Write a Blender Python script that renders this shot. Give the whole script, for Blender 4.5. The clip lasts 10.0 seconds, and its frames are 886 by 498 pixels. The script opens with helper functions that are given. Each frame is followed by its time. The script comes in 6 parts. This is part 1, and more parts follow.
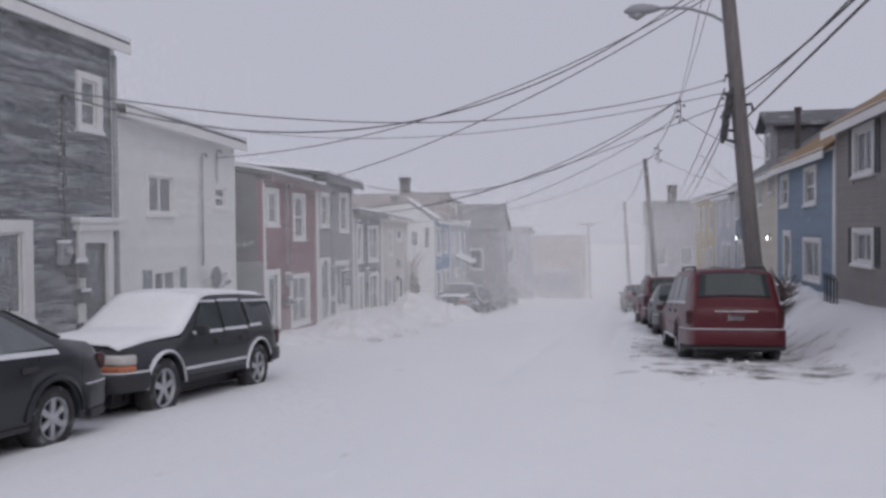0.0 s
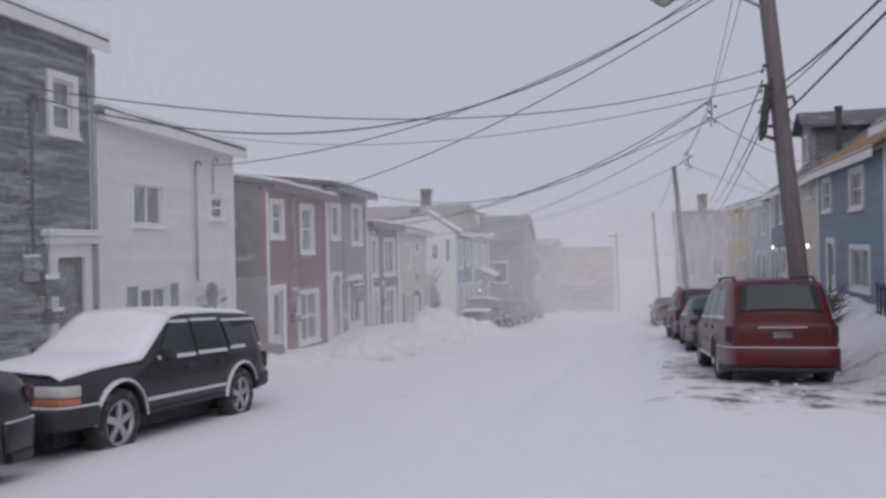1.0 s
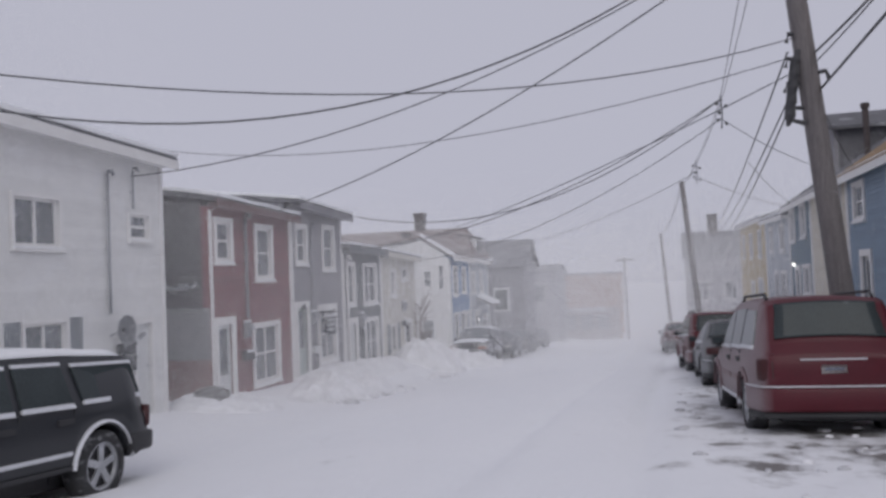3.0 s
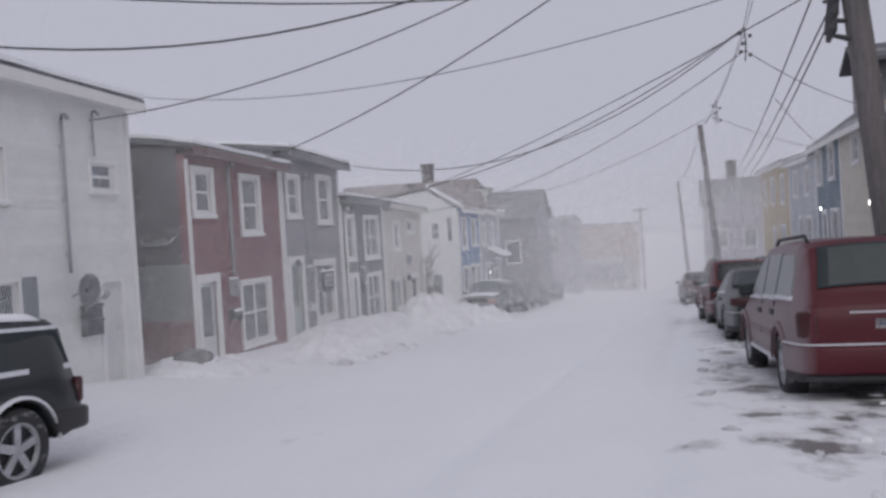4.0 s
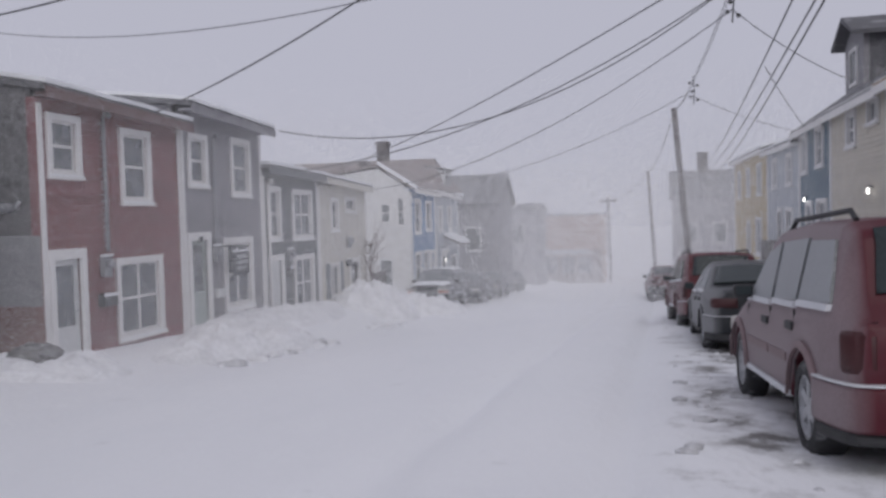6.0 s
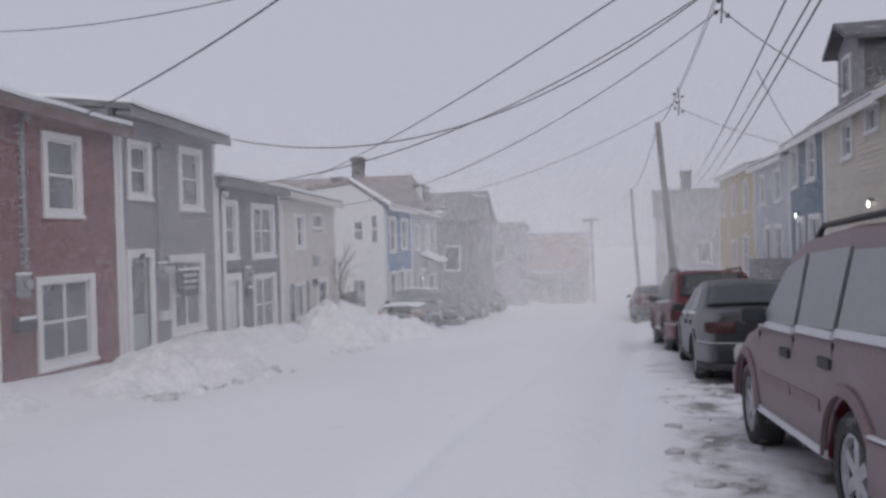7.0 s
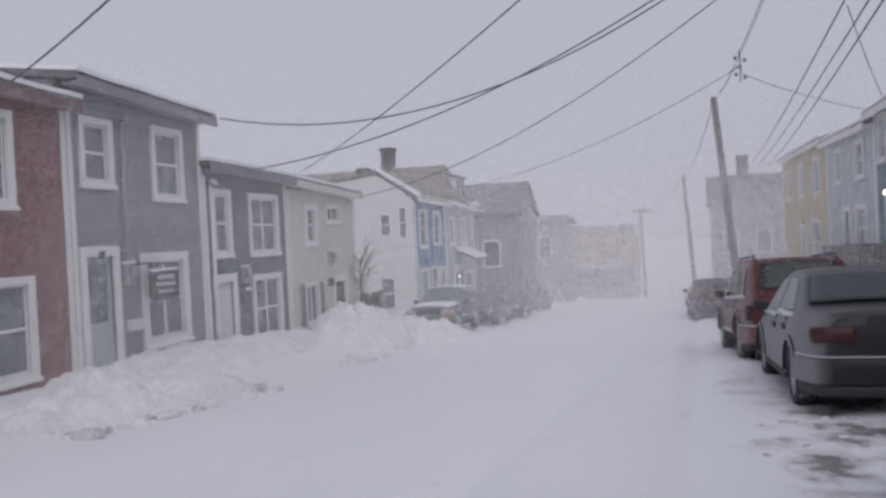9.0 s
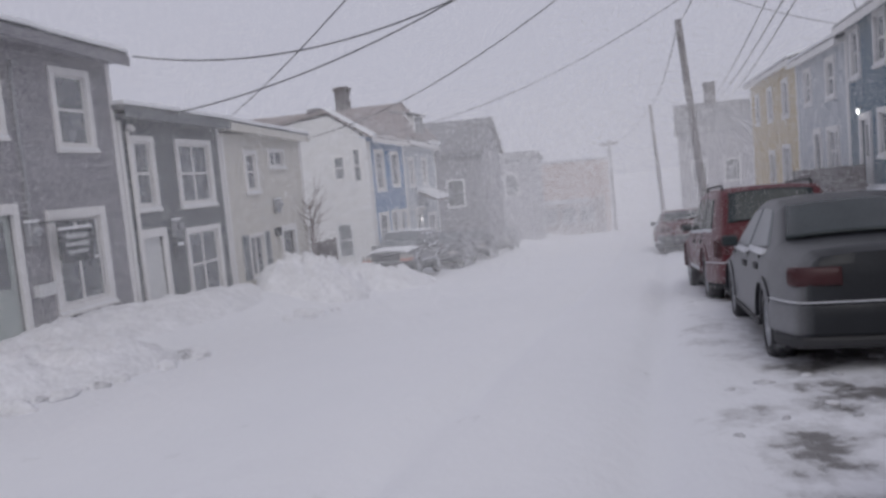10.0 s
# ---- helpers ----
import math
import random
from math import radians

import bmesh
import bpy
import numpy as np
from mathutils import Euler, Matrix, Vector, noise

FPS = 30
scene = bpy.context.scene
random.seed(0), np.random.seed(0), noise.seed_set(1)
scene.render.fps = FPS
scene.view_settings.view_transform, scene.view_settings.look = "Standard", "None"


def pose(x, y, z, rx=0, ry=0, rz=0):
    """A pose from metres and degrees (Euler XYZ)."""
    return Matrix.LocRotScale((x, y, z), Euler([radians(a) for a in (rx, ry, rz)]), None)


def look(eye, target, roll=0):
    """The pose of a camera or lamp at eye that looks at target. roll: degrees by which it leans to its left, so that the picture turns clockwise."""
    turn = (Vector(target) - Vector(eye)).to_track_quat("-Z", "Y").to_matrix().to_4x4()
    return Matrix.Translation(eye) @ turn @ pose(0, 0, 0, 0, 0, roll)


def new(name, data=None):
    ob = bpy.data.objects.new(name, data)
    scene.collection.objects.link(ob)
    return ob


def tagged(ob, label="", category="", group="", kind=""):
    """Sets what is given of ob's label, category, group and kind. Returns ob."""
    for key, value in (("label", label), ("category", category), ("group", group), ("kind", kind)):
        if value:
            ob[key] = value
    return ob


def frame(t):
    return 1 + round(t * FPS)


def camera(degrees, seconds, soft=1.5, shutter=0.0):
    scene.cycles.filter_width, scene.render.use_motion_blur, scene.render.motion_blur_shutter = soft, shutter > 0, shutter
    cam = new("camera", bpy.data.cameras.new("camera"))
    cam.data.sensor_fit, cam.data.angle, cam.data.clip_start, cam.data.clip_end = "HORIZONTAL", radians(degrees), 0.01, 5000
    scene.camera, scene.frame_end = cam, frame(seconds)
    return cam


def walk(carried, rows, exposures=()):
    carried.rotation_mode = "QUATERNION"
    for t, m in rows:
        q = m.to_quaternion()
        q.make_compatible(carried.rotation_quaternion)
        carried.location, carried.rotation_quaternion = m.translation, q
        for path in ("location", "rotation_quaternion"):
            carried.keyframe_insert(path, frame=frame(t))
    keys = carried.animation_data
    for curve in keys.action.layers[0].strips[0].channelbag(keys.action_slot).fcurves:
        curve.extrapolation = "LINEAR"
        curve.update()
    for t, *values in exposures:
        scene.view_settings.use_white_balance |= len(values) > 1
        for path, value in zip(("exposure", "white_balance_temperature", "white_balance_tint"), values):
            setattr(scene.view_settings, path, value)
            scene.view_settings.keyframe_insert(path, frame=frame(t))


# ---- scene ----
cam = camera(57.5, 10.0, soft=3.0)
METRES, EYE, TILT, LEAN, TURN = 16.0, 1.653, 0.0, 0.0, 13.5
ROWS = [
    (0.0, 0.0, 0.0, 0.0, -0.01, -1.24, 0.49),
    (0.5, 0.0075, 0.0471, -0.0036, 2.49, -0.69, 0.73),
    (1.0, 0.0212, 0.0946, -0.0053, 1.94, -0.22, 1.12),
    (1.5, 0.0343, 0.1432, -0.0087, 2.79, -0.56, 2.02),
    (2.0, 0.0486, 0.1933, -0.0118, 6.13, -1.56, 4.3),
    (2.5, 0.0593, 0.2388, -0.0151, 2.41, 0.83, 1.99),
    (2.7, 0.0629, 0.2582, -0.0166, 2.7, 1.9, 2.1),
    (3.8, 0.0828, 0.3646, -0.0248, 1.9, 1.5, 3.25),
    (4.0, 0.0864, 0.384, -0.0263, 3.7, -1.27, 3.38),
    (4.5, 0.0949, 0.4366, -0.0314, 3.77, -3.07, 1.53),
    (5.0, 0.108, 0.4873, -0.0347, 2.44, -4.66, 2.65),
    (5.2, 0.1119, 0.5078, -0.0362, 0.6, -1.3, -0.3),
    (6.3, 0.1336, 0.6207, -0.0445, 1.25, -2.4, 2.43),
    (6.5, 0.1375, 0.6412, -0.046, -0.28, -0.02, 2.4),
    (7.0, 0.1488, 0.6909, -0.0497, 0.42, -0.84, 1.52),
    (7.5, 0.157, 0.7352, -0.0528, -2.07, 0.01, 2.56),
    (8.0, 0.1638, 0.787, -0.0545, 2.48, 2.09, -0.17),
    (8.5, 0.1702, 0.8347, -0.0593, 3.12, 2.65, 1.67),
    (9.0, 0.1805, 0.8841, -0.0629, 3.8, -0.87, 2.85),
    (9.5, 0.1978, 0.9265, -0.0661, 2.52, 0.04, 0.98),
    (10.0, 0.2089, 0.9712, -0.0659, 1.77, -5.2, 5.21),
]
walk(cam, [(t, pose(0, 0, EYE, TILT, LEAN, TURN) @ pose(METRES * x, METRES * y, METRES * z, 90 + pitch, roll, yaw)) for t, x, y, z, yaw, pitch, roll in ROWS])

# ---- world and light: overcast blizzard sky ----
world = bpy.data.worlds.new("snow_sky")
scene.world = world
world.use_nodes = True
wn, wl = world.node_tree.nodes, world.node_tree.links
wn.clear()
sky = wn.new("ShaderNodeTexSky")
sky.sky_type, sky.sun_disc = "NISHITA", False
sky.sun_elevation, sky.sun_rotation = radians(39), radians(158)
sky.dust_density, sky.air_density = 4.0, 1.0
grey_sky = wn.new("ShaderNodeHueSaturation")
grey_sky.inputs["Saturation"].default_value = 0.25
bg_sky = wn.new("ShaderNodeBackground")
bg_sky.inputs["Strength"].default_value = 0.05
bg_cloud = wn.new("ShaderNodeBackground")
bg_cloud.inputs["Color"].default_value = (0.434, 0.437, 0.520, 1)
bg_cloud.inputs["Strength"].default_value = 1.10
mix_sky = wn.new("ShaderNodeMixShader")
mix_sky.inputs[0].default_value = 0.96
out_sky = wn.new("ShaderNodeOutputWorld")
wl.new(sky.outputs[0], grey_sky.inputs["Color"])
wl.new(grey_sky.outputs[0], bg_sky.inputs["Color"])
wl.new(bg_sky.outputs[0], mix_sky.inputs[1])
wl.new(bg_cloud.outputs[0], mix_sky.inputs[2])
wl.new(mix_sky.outputs[0], out_sky.inputs[0])
sun = new("sun", bpy.data.lights.new("sun", "SUN"))
sun.data.energy, sun.data.angle, sun.data.color = 0.7, radians(40), (1.0, 0.97, 0.93)
sun.matrix_world = look((0, 0, 30), (-14, 34, 0))


# ---- materials ----
def surface(name, col, rough=0.7, metal=0.0, vary=0.12, scale=3.0, fine=40.0, bump=0.15, frost=0.0, frost_scale=1.2,
            streak=(1, 1, 1), piece=0.0, boards=0.0, coat=0.0, frost_stretch=(1, 1, 2.2), wind=0.0, spec=0.5):
    """A painted, stained or worn surface; frost is the share whitened by wind-blown snow, on house walls also by
    painted haze; boards is a course height in metres.
    """
    m = bpy.data.materials.new(name)
    m.use_nodes = True
    n, l = m.node_tree.nodes, m.node_tree.links
    bsdf = n["Principled BSDF"]
    bsdf.inputs["Metallic"].default_value = metal
    bsdf.inputs["Coat Weight"].default_value = coat
    bsdf.inputs["Specular IOR Level"].default_value = spec
    geo = n.new("ShaderNodeNewGeometry")
    mp = n.new("ShaderNodeMapping")
    mp.inputs["Scale"].default_value = streak
    l.new(geo.outputs["Position"], mp.inputs["Vector"])
    big, small = n.new("ShaderNodeTexNoise"), n.new("ShaderNodeTexNoise")
    for node, s, d in ((big, scale, 4), (small, fine, 3)):
        node.inputs["Scale"].default_value, node.inputs["Detail"].default_value = s, d
        l.new(mp.outputs[0], node.inputs["Vector"])
    add = n.new("ShaderNodeMath")
    add.operation = "ADD"
    l.new(big.outputs["Fac"], add.inputs[0])
    l.new(small.outputs["Fac"], add.inputs[1])
    span = n.new("ShaderNodeMapRange")
    span.inputs["From Min"].default_value, span.inputs["From Max"].default_value = 0.7, 1.3
    span.inputs["To Min"].default_value, span.inputs["To Max"].default_value = 1 - vary, 1 + vary
    l.new(add.outputs[0], span.inputs["Value"])
    value = span.outputs[0]
    if piece:
        info = n.new("ShaderNodeObjectInfo")
        pr = n.new("ShaderNodeMapRange")
        pr.inputs["To Min"].default_value, pr.inputs["To Max"].default_value = 1 - piece, 1 + piece
        l.new(info.outputs["Random"], pr.inputs["Value"])
        mul = n.new("ShaderNodeMath")
        mul.operation = "MULTIPLY"
        l.new(value, mul.inputs[0])
        l.new(pr.outputs[0], mul.inputs[1])
        value = mul.outputs[0]
    tint = n.new("ShaderNodeVectorMath")
    tint.operation = "SCALE"
    tint.inputs[0].default_value = col
    l.new(value, tint.inputs["Scale"])
    colour = tint.outputs[0]
    rnd = n.new("ShaderNodeMapRange")
    rnd.inputs["To Min"].default_value, rnd.inputs["To Max"].default_value = max(rough - 0.12, 0.02), min(rough + 0.12, 1)
    l.new(big.outputs["Fac"], rnd.inputs["Value"])
    rough_out = rnd.outputs[0]
    if frost:
        fm = n.new("ShaderNodeMapping")
        fm.inputs["Scale"].default_value = frost_stretch
        l.new(geo.outputs["Position"], fm.inputs["Vector"])
        fn = n.new("ShaderNodeTexNoise")
        fn.inputs["Scale"].default_value, fn.inputs["Detail"].default_value, fn.inputs["Roughness"].default_value = frost_scale, 7, 0.68
        l.new(fm.outputs[0], fn.inputs["Vector"])
        fr = n.new("ShaderNodeMapRange")
        edge = 0.72 - 0.5 * frost
        fr.inputs["From Min"].default_value, fr.inputs["From Max"].default_value = edge, edge + 0.3
        fr.inputs["To Max"].default_value = min(1.0, 0.45 + 0.5 * frost)
        l.new(fn.outputs["Fac"], fr.inputs["Value"])
        cover = fr.outputs[0]
        if wind:
            # thin crust driven on to the faces that look into the wind
            ns, face, part_cover, most = n.new("ShaderNodeSeparateXYZ"), n.new("ShaderNodeMapRange"), n.new("ShaderNodeMath"), n.new("ShaderNodeMath")
            l.new(geo.outputs["Normal"], ns.inputs[0])
            l.new(ns.outputs["X"], face.inputs["Value"])
            face.inputs["From Min"].default_value, face.inputs["From Max"].default_value = -0.15, -0.9
            face.inputs["To Max"].default_value = wind
            part_cover.operation, most.operation = "MULTIPLY", "MAXIMUM"
            l.new(face.outputs[0], part_cover.inputs[0])
            l.new(span.outputs[0], part_cover.inputs[1])
            l.new(part_cover.outputs[0], most.inputs[0])
            l.new(cover, most.inputs[1])
            cover = most.outputs[0]
        mx = n.new("ShaderNodeMix")
        mx.data_type = "RGBA"
        l.new(cover, mx.inputs["Factor"])
        l.new(colour, mx.inputs["A"])
        mx.inputs["B"].default_value = (0.80, 0.81, 0.84, 1)
        colour = mx.outputs["Result"]
        rf = n.new("ShaderNodeMix")
        l.new(cover, rf.inputs["Factor"])
        l.new(rough_out, rf.inputs["A"])
        rf.inputs["B"].default_value = 0.9
        rough_out = rf.outputs["Result"]
    l.new(colour, bsdf.inputs["Base Color"])
    l.new(rough_out, bsdf.inputs["Roughness"])
    if bump or boards:
        bp = n.new("ShaderNodeBump")
        bp.inputs["Strength"].default_value, bp.inputs["Distance"].default_value = bump, 0.02
        l.new(add.outputs[0], bp.inputs["Height"])
        if boards:
            sep = n.new("ShaderNodeSeparateXYZ")
            l.new(geo.outputs["Position"], sep.inputs[0])
            dv, fc = n.new("ShaderNodeMath"), n.new("ShaderNodeMath")
            dv.operation, fc.operation = "DIVIDE", "FRACT"
            dv.inputs[1].default_value = boards
            l.new(sep.outputs["Z"], dv.inputs[0])
            l.new(dv.outputs[0], fc.inputs[0])
            b2 = n.new("ShaderNodeBump")
            b2.inputs["Strength"].default_value, b2.inputs["Distance"].default_value = 0.7, 0.02
            b2.invert = True
            l.new(fc.outputs[0], b2.inputs["Height"])
            l.new(bp.outputs[0], b2.inputs["Normal"])
            bp = b2
        l.new(bp.outputs[0], bsdf.inputs["Normal"])
    return m


def glass(name, tint=(0.75, 0.8, 0.82), haze=0.25, rough=0.06):
    """A pane: clear with a mirror-like gloss by angle and a thin film of frost."""
    m = bpy.data.materials.new(name)
    m.use_nodes = True
    n, l = m.node_tree.nodes, m.node_tree.links
    n.remove(n["Principled BSDF"])
    clear, gloss, film = n.new("ShaderNodeBsdfTransparent"), n.new("ShaderNodeBsdfGlossy"), n.new("ShaderNodeBsdfDiffuse")
    clear.inputs["Color"].default_value = (*tint, 1)
    gloss.inputs["Roughness"].default_value = rough
    film.inputs["Color"].default_value = (0.62, 0.64, 0.68, 1)
    fres = n.new("ShaderNodeFresnel")
    fres.inputs["IOR"].default_value = 1.5
    m1, m2 = n.new("ShaderNodeMixShader"), n.new("ShaderNodeMixShader")
    l.new(fres.outputs[0], m1.inputs[0])
    l.new(clear.outputs[0], m1.inputs[1])
    l.new(gloss.outputs[0], m1.inputs[2])
    tex = n.new("ShaderNodeTexNoise")
    tex.inputs["Scale"].default_value, tex.inputs["Detail"].default_value = 3.0, 6
    geo = n.new("ShaderNodeNewGeometry")
    l.new(geo.outputs["Position"], tex.inputs["Vector"])
    rng = n.new("ShaderNodeMapRange")
    rng.inputs["From Min"].default_value, rng.inputs["From Max"].default_value = 0.3, 0.7
    rng.inputs["To Min"].default_value, rng.inputs["To Max"].default_value = haze * 0.5, min(1.0, haze * 1.5)
    l.new(tex.outputs["Fac"], rng.inputs["Value"])
    l.new(rng.outputs[0], m2.inputs[0])
    l.new(m1.outputs[0], m2.inputs[1])
    l.new(film.outputs[0], m2.inputs[2])
    l.new(m2.outputs[0], n["Material Output"].inputs[0])
    return m


def glowing(name, col, strength):
    m = bpy.data.materials.new(name)
    m.use_nodes = True
    b = m.node_tree.nodes["Principled BSDF"]
    b.inputs["Base Color"].default_value = (*col, 1)
    b.inputs["Emission Color"].default_value = (*col, 1)
    b.inputs["Emission Strength"].default_value = strength
    return m


def ground_material():
    """Wind-packed snow, with wet asphalt showing through where the parked cars' side of the road has melted."""
    m = bpy.data.materials.new("packed_snow")
    m.use_nodes = True
    n, l = m.node_tree.nodes, m.node_tree.links
    bsdf = n["Principled BSDF"]
    geo = n.new("ShaderNodeNewGeometry")
    sep = n.new("ShaderNodeSeparateXYZ")
    l.new(geo.outputs["Position"], sep.inputs[0])

    def noise_node(scale, detail, stretch=(1, 1, 1), rough=0.55):
        mp = n.new("ShaderNodeMapping")
        mp.inputs["Scale"].default_value = stretch
        l.new(geo.outputs["Position"], mp.inputs["Vector"])
        t = n.new("ShaderNodeTexNoise")
        t.inputs["Scale"].default_value, t.inputs["Detail"].default_value, t.inputs["Roughness"].default_value = scale, detail, rough
        l.new(mp.outputs[0], t.inputs["Vector"])
        return t.outputs["Fac"]

    def ramp(value, a, b, lo=0.0, hi=1.0):
        r = n.new("ShaderNodeMapRange")
        r.interpolation_type = "SMOOTHSTEP"
        r.inputs["From Min"].default_value, r.inputs["From Max"].default_value = a, b
        r.inputs["To Min"].default_value, r.inputs["To Max"].default_value = lo, hi
        l.new(value, r.inputs["Value"])
        return r.outputs[0]

    def times(a, b):
        k = n.new("ShaderNodeMath")
        k.operation = "MULTIPLY"
        l.new(a, k.inputs[0])
        l.new(b, k.inputs[1])
        return k.outputs[0]

    drift = noise_node(0.55, 5, (1, 0.45, 1))
    grain = noise_node(28, 4)
    mid = noise_node(3.2, 4, (1, 0.6, 1))
    # strip of thin, broken snow along the kerb-side parking
    zone = times(times(ramp(sep.outputs["X"], -0.6, 0.5), ramp(sep.outputs["X"], 4.4, 2.6)), times(ramp(sep.outputs["Y"], 10.5, 13.0), ramp(sep.outputs["Y"], 40.0, 32.0)))
    patch = noise_node(1.9, 6, (1, 0.75, 1), 0.66)
    cut = n.new("ShaderNodeMath")
    cut.operation = "MULTIPLY_ADD"
    l.new(zone, cut.inputs[0])
    cut.inputs[1].default_value = 0.238
    l.new(patch, cut.inputs[2])
    bare = ramp(cut.outputs[0], 0.76, 0.86)
    slush = ramp(cut.outputs[0], 0.64, 0.78, 0.0, 0.55)
    white = n.new("ShaderNodeMix")
    white.data_type = "RGBA"
    l.new(drift, white.inputs["Factor"])
    white.inputs["A"].default_value, white.inputs["B"].default_value = (0.83, 0.84, 0.87, 1), (0.90, 0.90, 0.92, 1)
    grey = n.new("ShaderNodeMix")
    grey.data_type = "RGBA"
    l.new(slush, grey.inputs["Factor"])
    l.new(white.outputs["Result"], grey.inputs["A"])
    grey.inputs["B"].default_value = (0.50, 0.495, 0.50, 1)
    dark = n.new("ShaderNodeMix")
    dark.data_type = "RGBA"
    l.new(bare, dark.inputs["Factor"])
    l.new(grey.outputs["Result"], dark.inputs["A"])
    dark.inputs["B"].default_value = (0.235, 0.225, 0.22, 1)
    l.new(dark.outputs["Result"], bsdf.inputs["Base Color"])
    l.new(ramp(bare, 0, 1, 0.85, 0.35), bsdf.inputs["Roughness"])
    b1, b2, b3 = (n.new("ShaderNodeBump") for _ in range(3))
    for node, src, strength, dist in ((b1, mid, 0.35, 0.12), (b2, grain, 0.2, 0.02), (b3, bare, 0.5, -0.05)):
        node.inputs["Strength"].default_value, node.inputs["Distance"].default_value = strength, dist
        l.new(src, node.inputs["Height"])
    l.new(b1.outputs[0], b2.inputs["Normal"])
    l.new(b2.outputs[0], b3.inputs["Normal"])
    l.new(b3.outputs[0], bsdf.inputs["Normal"])
    return m


SNOW = surface("snow", (0.86, 0.87, 0.89), 0.85, vary=0.05, scale=1.5, fine=25, bump=0.35)
DIRTY_SNOW = surface("ploughed_snow", (0.80, 0.80, 0.82), 0.85, vary=0.14, scale=2.4, fine=14, bump=0.6)
GROUND = ground_material()
TRIM = surface("white_trim", (0.78, 0.77, 0.76), 0.6, vary=0.07, frost=0.35)
GLASS = glass("window_glass")
FASCIA = surface("weathered_fascia", (0.16, 0.10, 0.10), 0.75, vary=0.2, frost=0.35, frost_scale=2.5)
SLUSH = surface("frozen_slush", (0.60, 0.60, 0.62), 0.6, vary=0.3, scale=4, fine=20, bump=0.6, frost=0.2, frost_scale=5)
CURTAIN = surface("curtain", (0.62, 0.62, 0.60), 0.9, vary=0.08, streak=(1, 6, 0.4))
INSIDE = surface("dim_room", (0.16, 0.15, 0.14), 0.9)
# Snow streaks on the boards; the extra whitening puts air haze into the colour
DARK_CLAP = surface("hazed_charcoal_boards", (0.105, 0.115, 0.13), 0.8, piece=0.3, vary=0.28, frost=0.5, frost_scale=1.5, streak=(1, 0.5, 4), frost_stretch=(1, 0.55, 6))
WHITE_CLAP = surface("white_boards", (0.74, 0.74, 0.73), 0.65, piece=0.04, vary=0.06, frost=0.4)
# Oxblood paint is lightened and dulled so its colour carries some haze
RED_CLAP = surface("hazed_oxblood_boards", (0.225, 0.10, 0.108), 0.75, piece=0.1, vary=0.16, frost=0.24)
# Side wall: snow crust, raised to brighten the boards as haze would
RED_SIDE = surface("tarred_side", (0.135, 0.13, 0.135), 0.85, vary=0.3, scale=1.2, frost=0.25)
RUSTY_SIDE = surface("rust_stained_side", (0.24, 0.15, 0.14), 0.85, vary=0.25, scale=1.2, frost=0.3)
GREY_SIDE = surface("bleached_side", (0.27, 0.27, 0.28), 0.85, vary=0.2, scale=1.2, frost=0.3)
# Slate paints are set lighter, with haze mixed into the colour
GREY_CLAP = surface("hazed_slate_blue_boards", (0.265, 0.26, 0.28), 0.7, piece=0.1, vary=0.12, frost=0.14)
TEAL_CLAP = surface("hazed_slate_green_boards", (0.165, 0.175, 0.185), 0.7, piece=0.1, vary=0.14, frost=0.14)
# Far walls: snow crust and pale paint also put distance haze into the colour
CREAM = surface("cream_boards", (0.62, 0.60, 0.55), 0.7, vary=0.1, frost=0.35, boards=0.14)
WHITE_WALL = surface("white_siding", (0.70, 0.70, 0.69), 0.7, vary=0.08, frost=0.5, boards=0.14)
BLUE_SIDING = surface("cobalt_siding", (0.12, 0.24, 0.42), 0.7, vary=0.12, frost=0.4, boards=0.14)
PALE_BLUE = surface("pale_blue_siding", (0.41, 0.445, 0.48), 0.7, vary=0.1, frost=0.5, boards=0.14)
GREY_FAR = surface("grey_siding", (0.25, 0.245, 0.26), 0.75, vary=0.12, frost=0.3, boards=0.14)
# Blue, taupe and yellow fronts are lightened so their colour carries some haze
BLUE_CLAP = surface("sky_blue_boards", (0.23, 0.30, 0.38), 0.7, piece=0.07, vary=0.1, frost=0.26)
TAUPE = surface("taupe_boards", (0.29, 0.27, 0.26), 0.75, vary=0.12, frost=0.2, boards=0.13, piece=0.06)
YELLOW = surface("butter_yellow_boards", (0.62, 0.58, 0.50), 0.7, vary=0.1, frost=0.25, boards=0.13, piece=0.05)
TEAL2 = surface("deep_teal_boards", (0.10, 0.16, 0.21), 0.7, vary=0.12, frost=0.28, boards=0.13)
OCHRE = surface("ochre_boards", (0.52, 0.41, 0.20), 0.7, vary=0.12, frost=0.35, boards=0.13)
BROWN_WALL = surface("brown_wall", (0.17, 0.12, 0.09), 0.8, vary=0.15, frost=0.3)
PORCH = surface("dark_porch_boards", (0.10, 0.085, 0.08), 0.8, vary=0.25, frost=0.2)
BRICK_ORANGE = surface("orange_brick", (0.36, 0.22, 0.15), 0.8, vary=0.12, frost=0.35)
SHINGLE = surface("brown_shingles", (0.28, 0.185, 0.10), 0.85, vary=0.25, scale=1.4, fine=18, bump=0.5, frost=0.22)
SHINGLE_BROWN = surface("faded_shingles", (0.24, 0.20, 0.19), 0.85, vary=0.18, scale=1.5, fine=18, bump=0.5, frost=0.35)
SHINGLE_GREY = surface("grey_shingles", (0.13, 0.13, 0.14), 0.85, vary=0.22, scale=1.6, fine=18, bump=0.5, frost=0.35)
CHIMNEY = surface("chimney_brick", (0.085, 0.07, 0.07), 0.85, vary=0.25, scale=5, bump=0.5, frost=0.15)
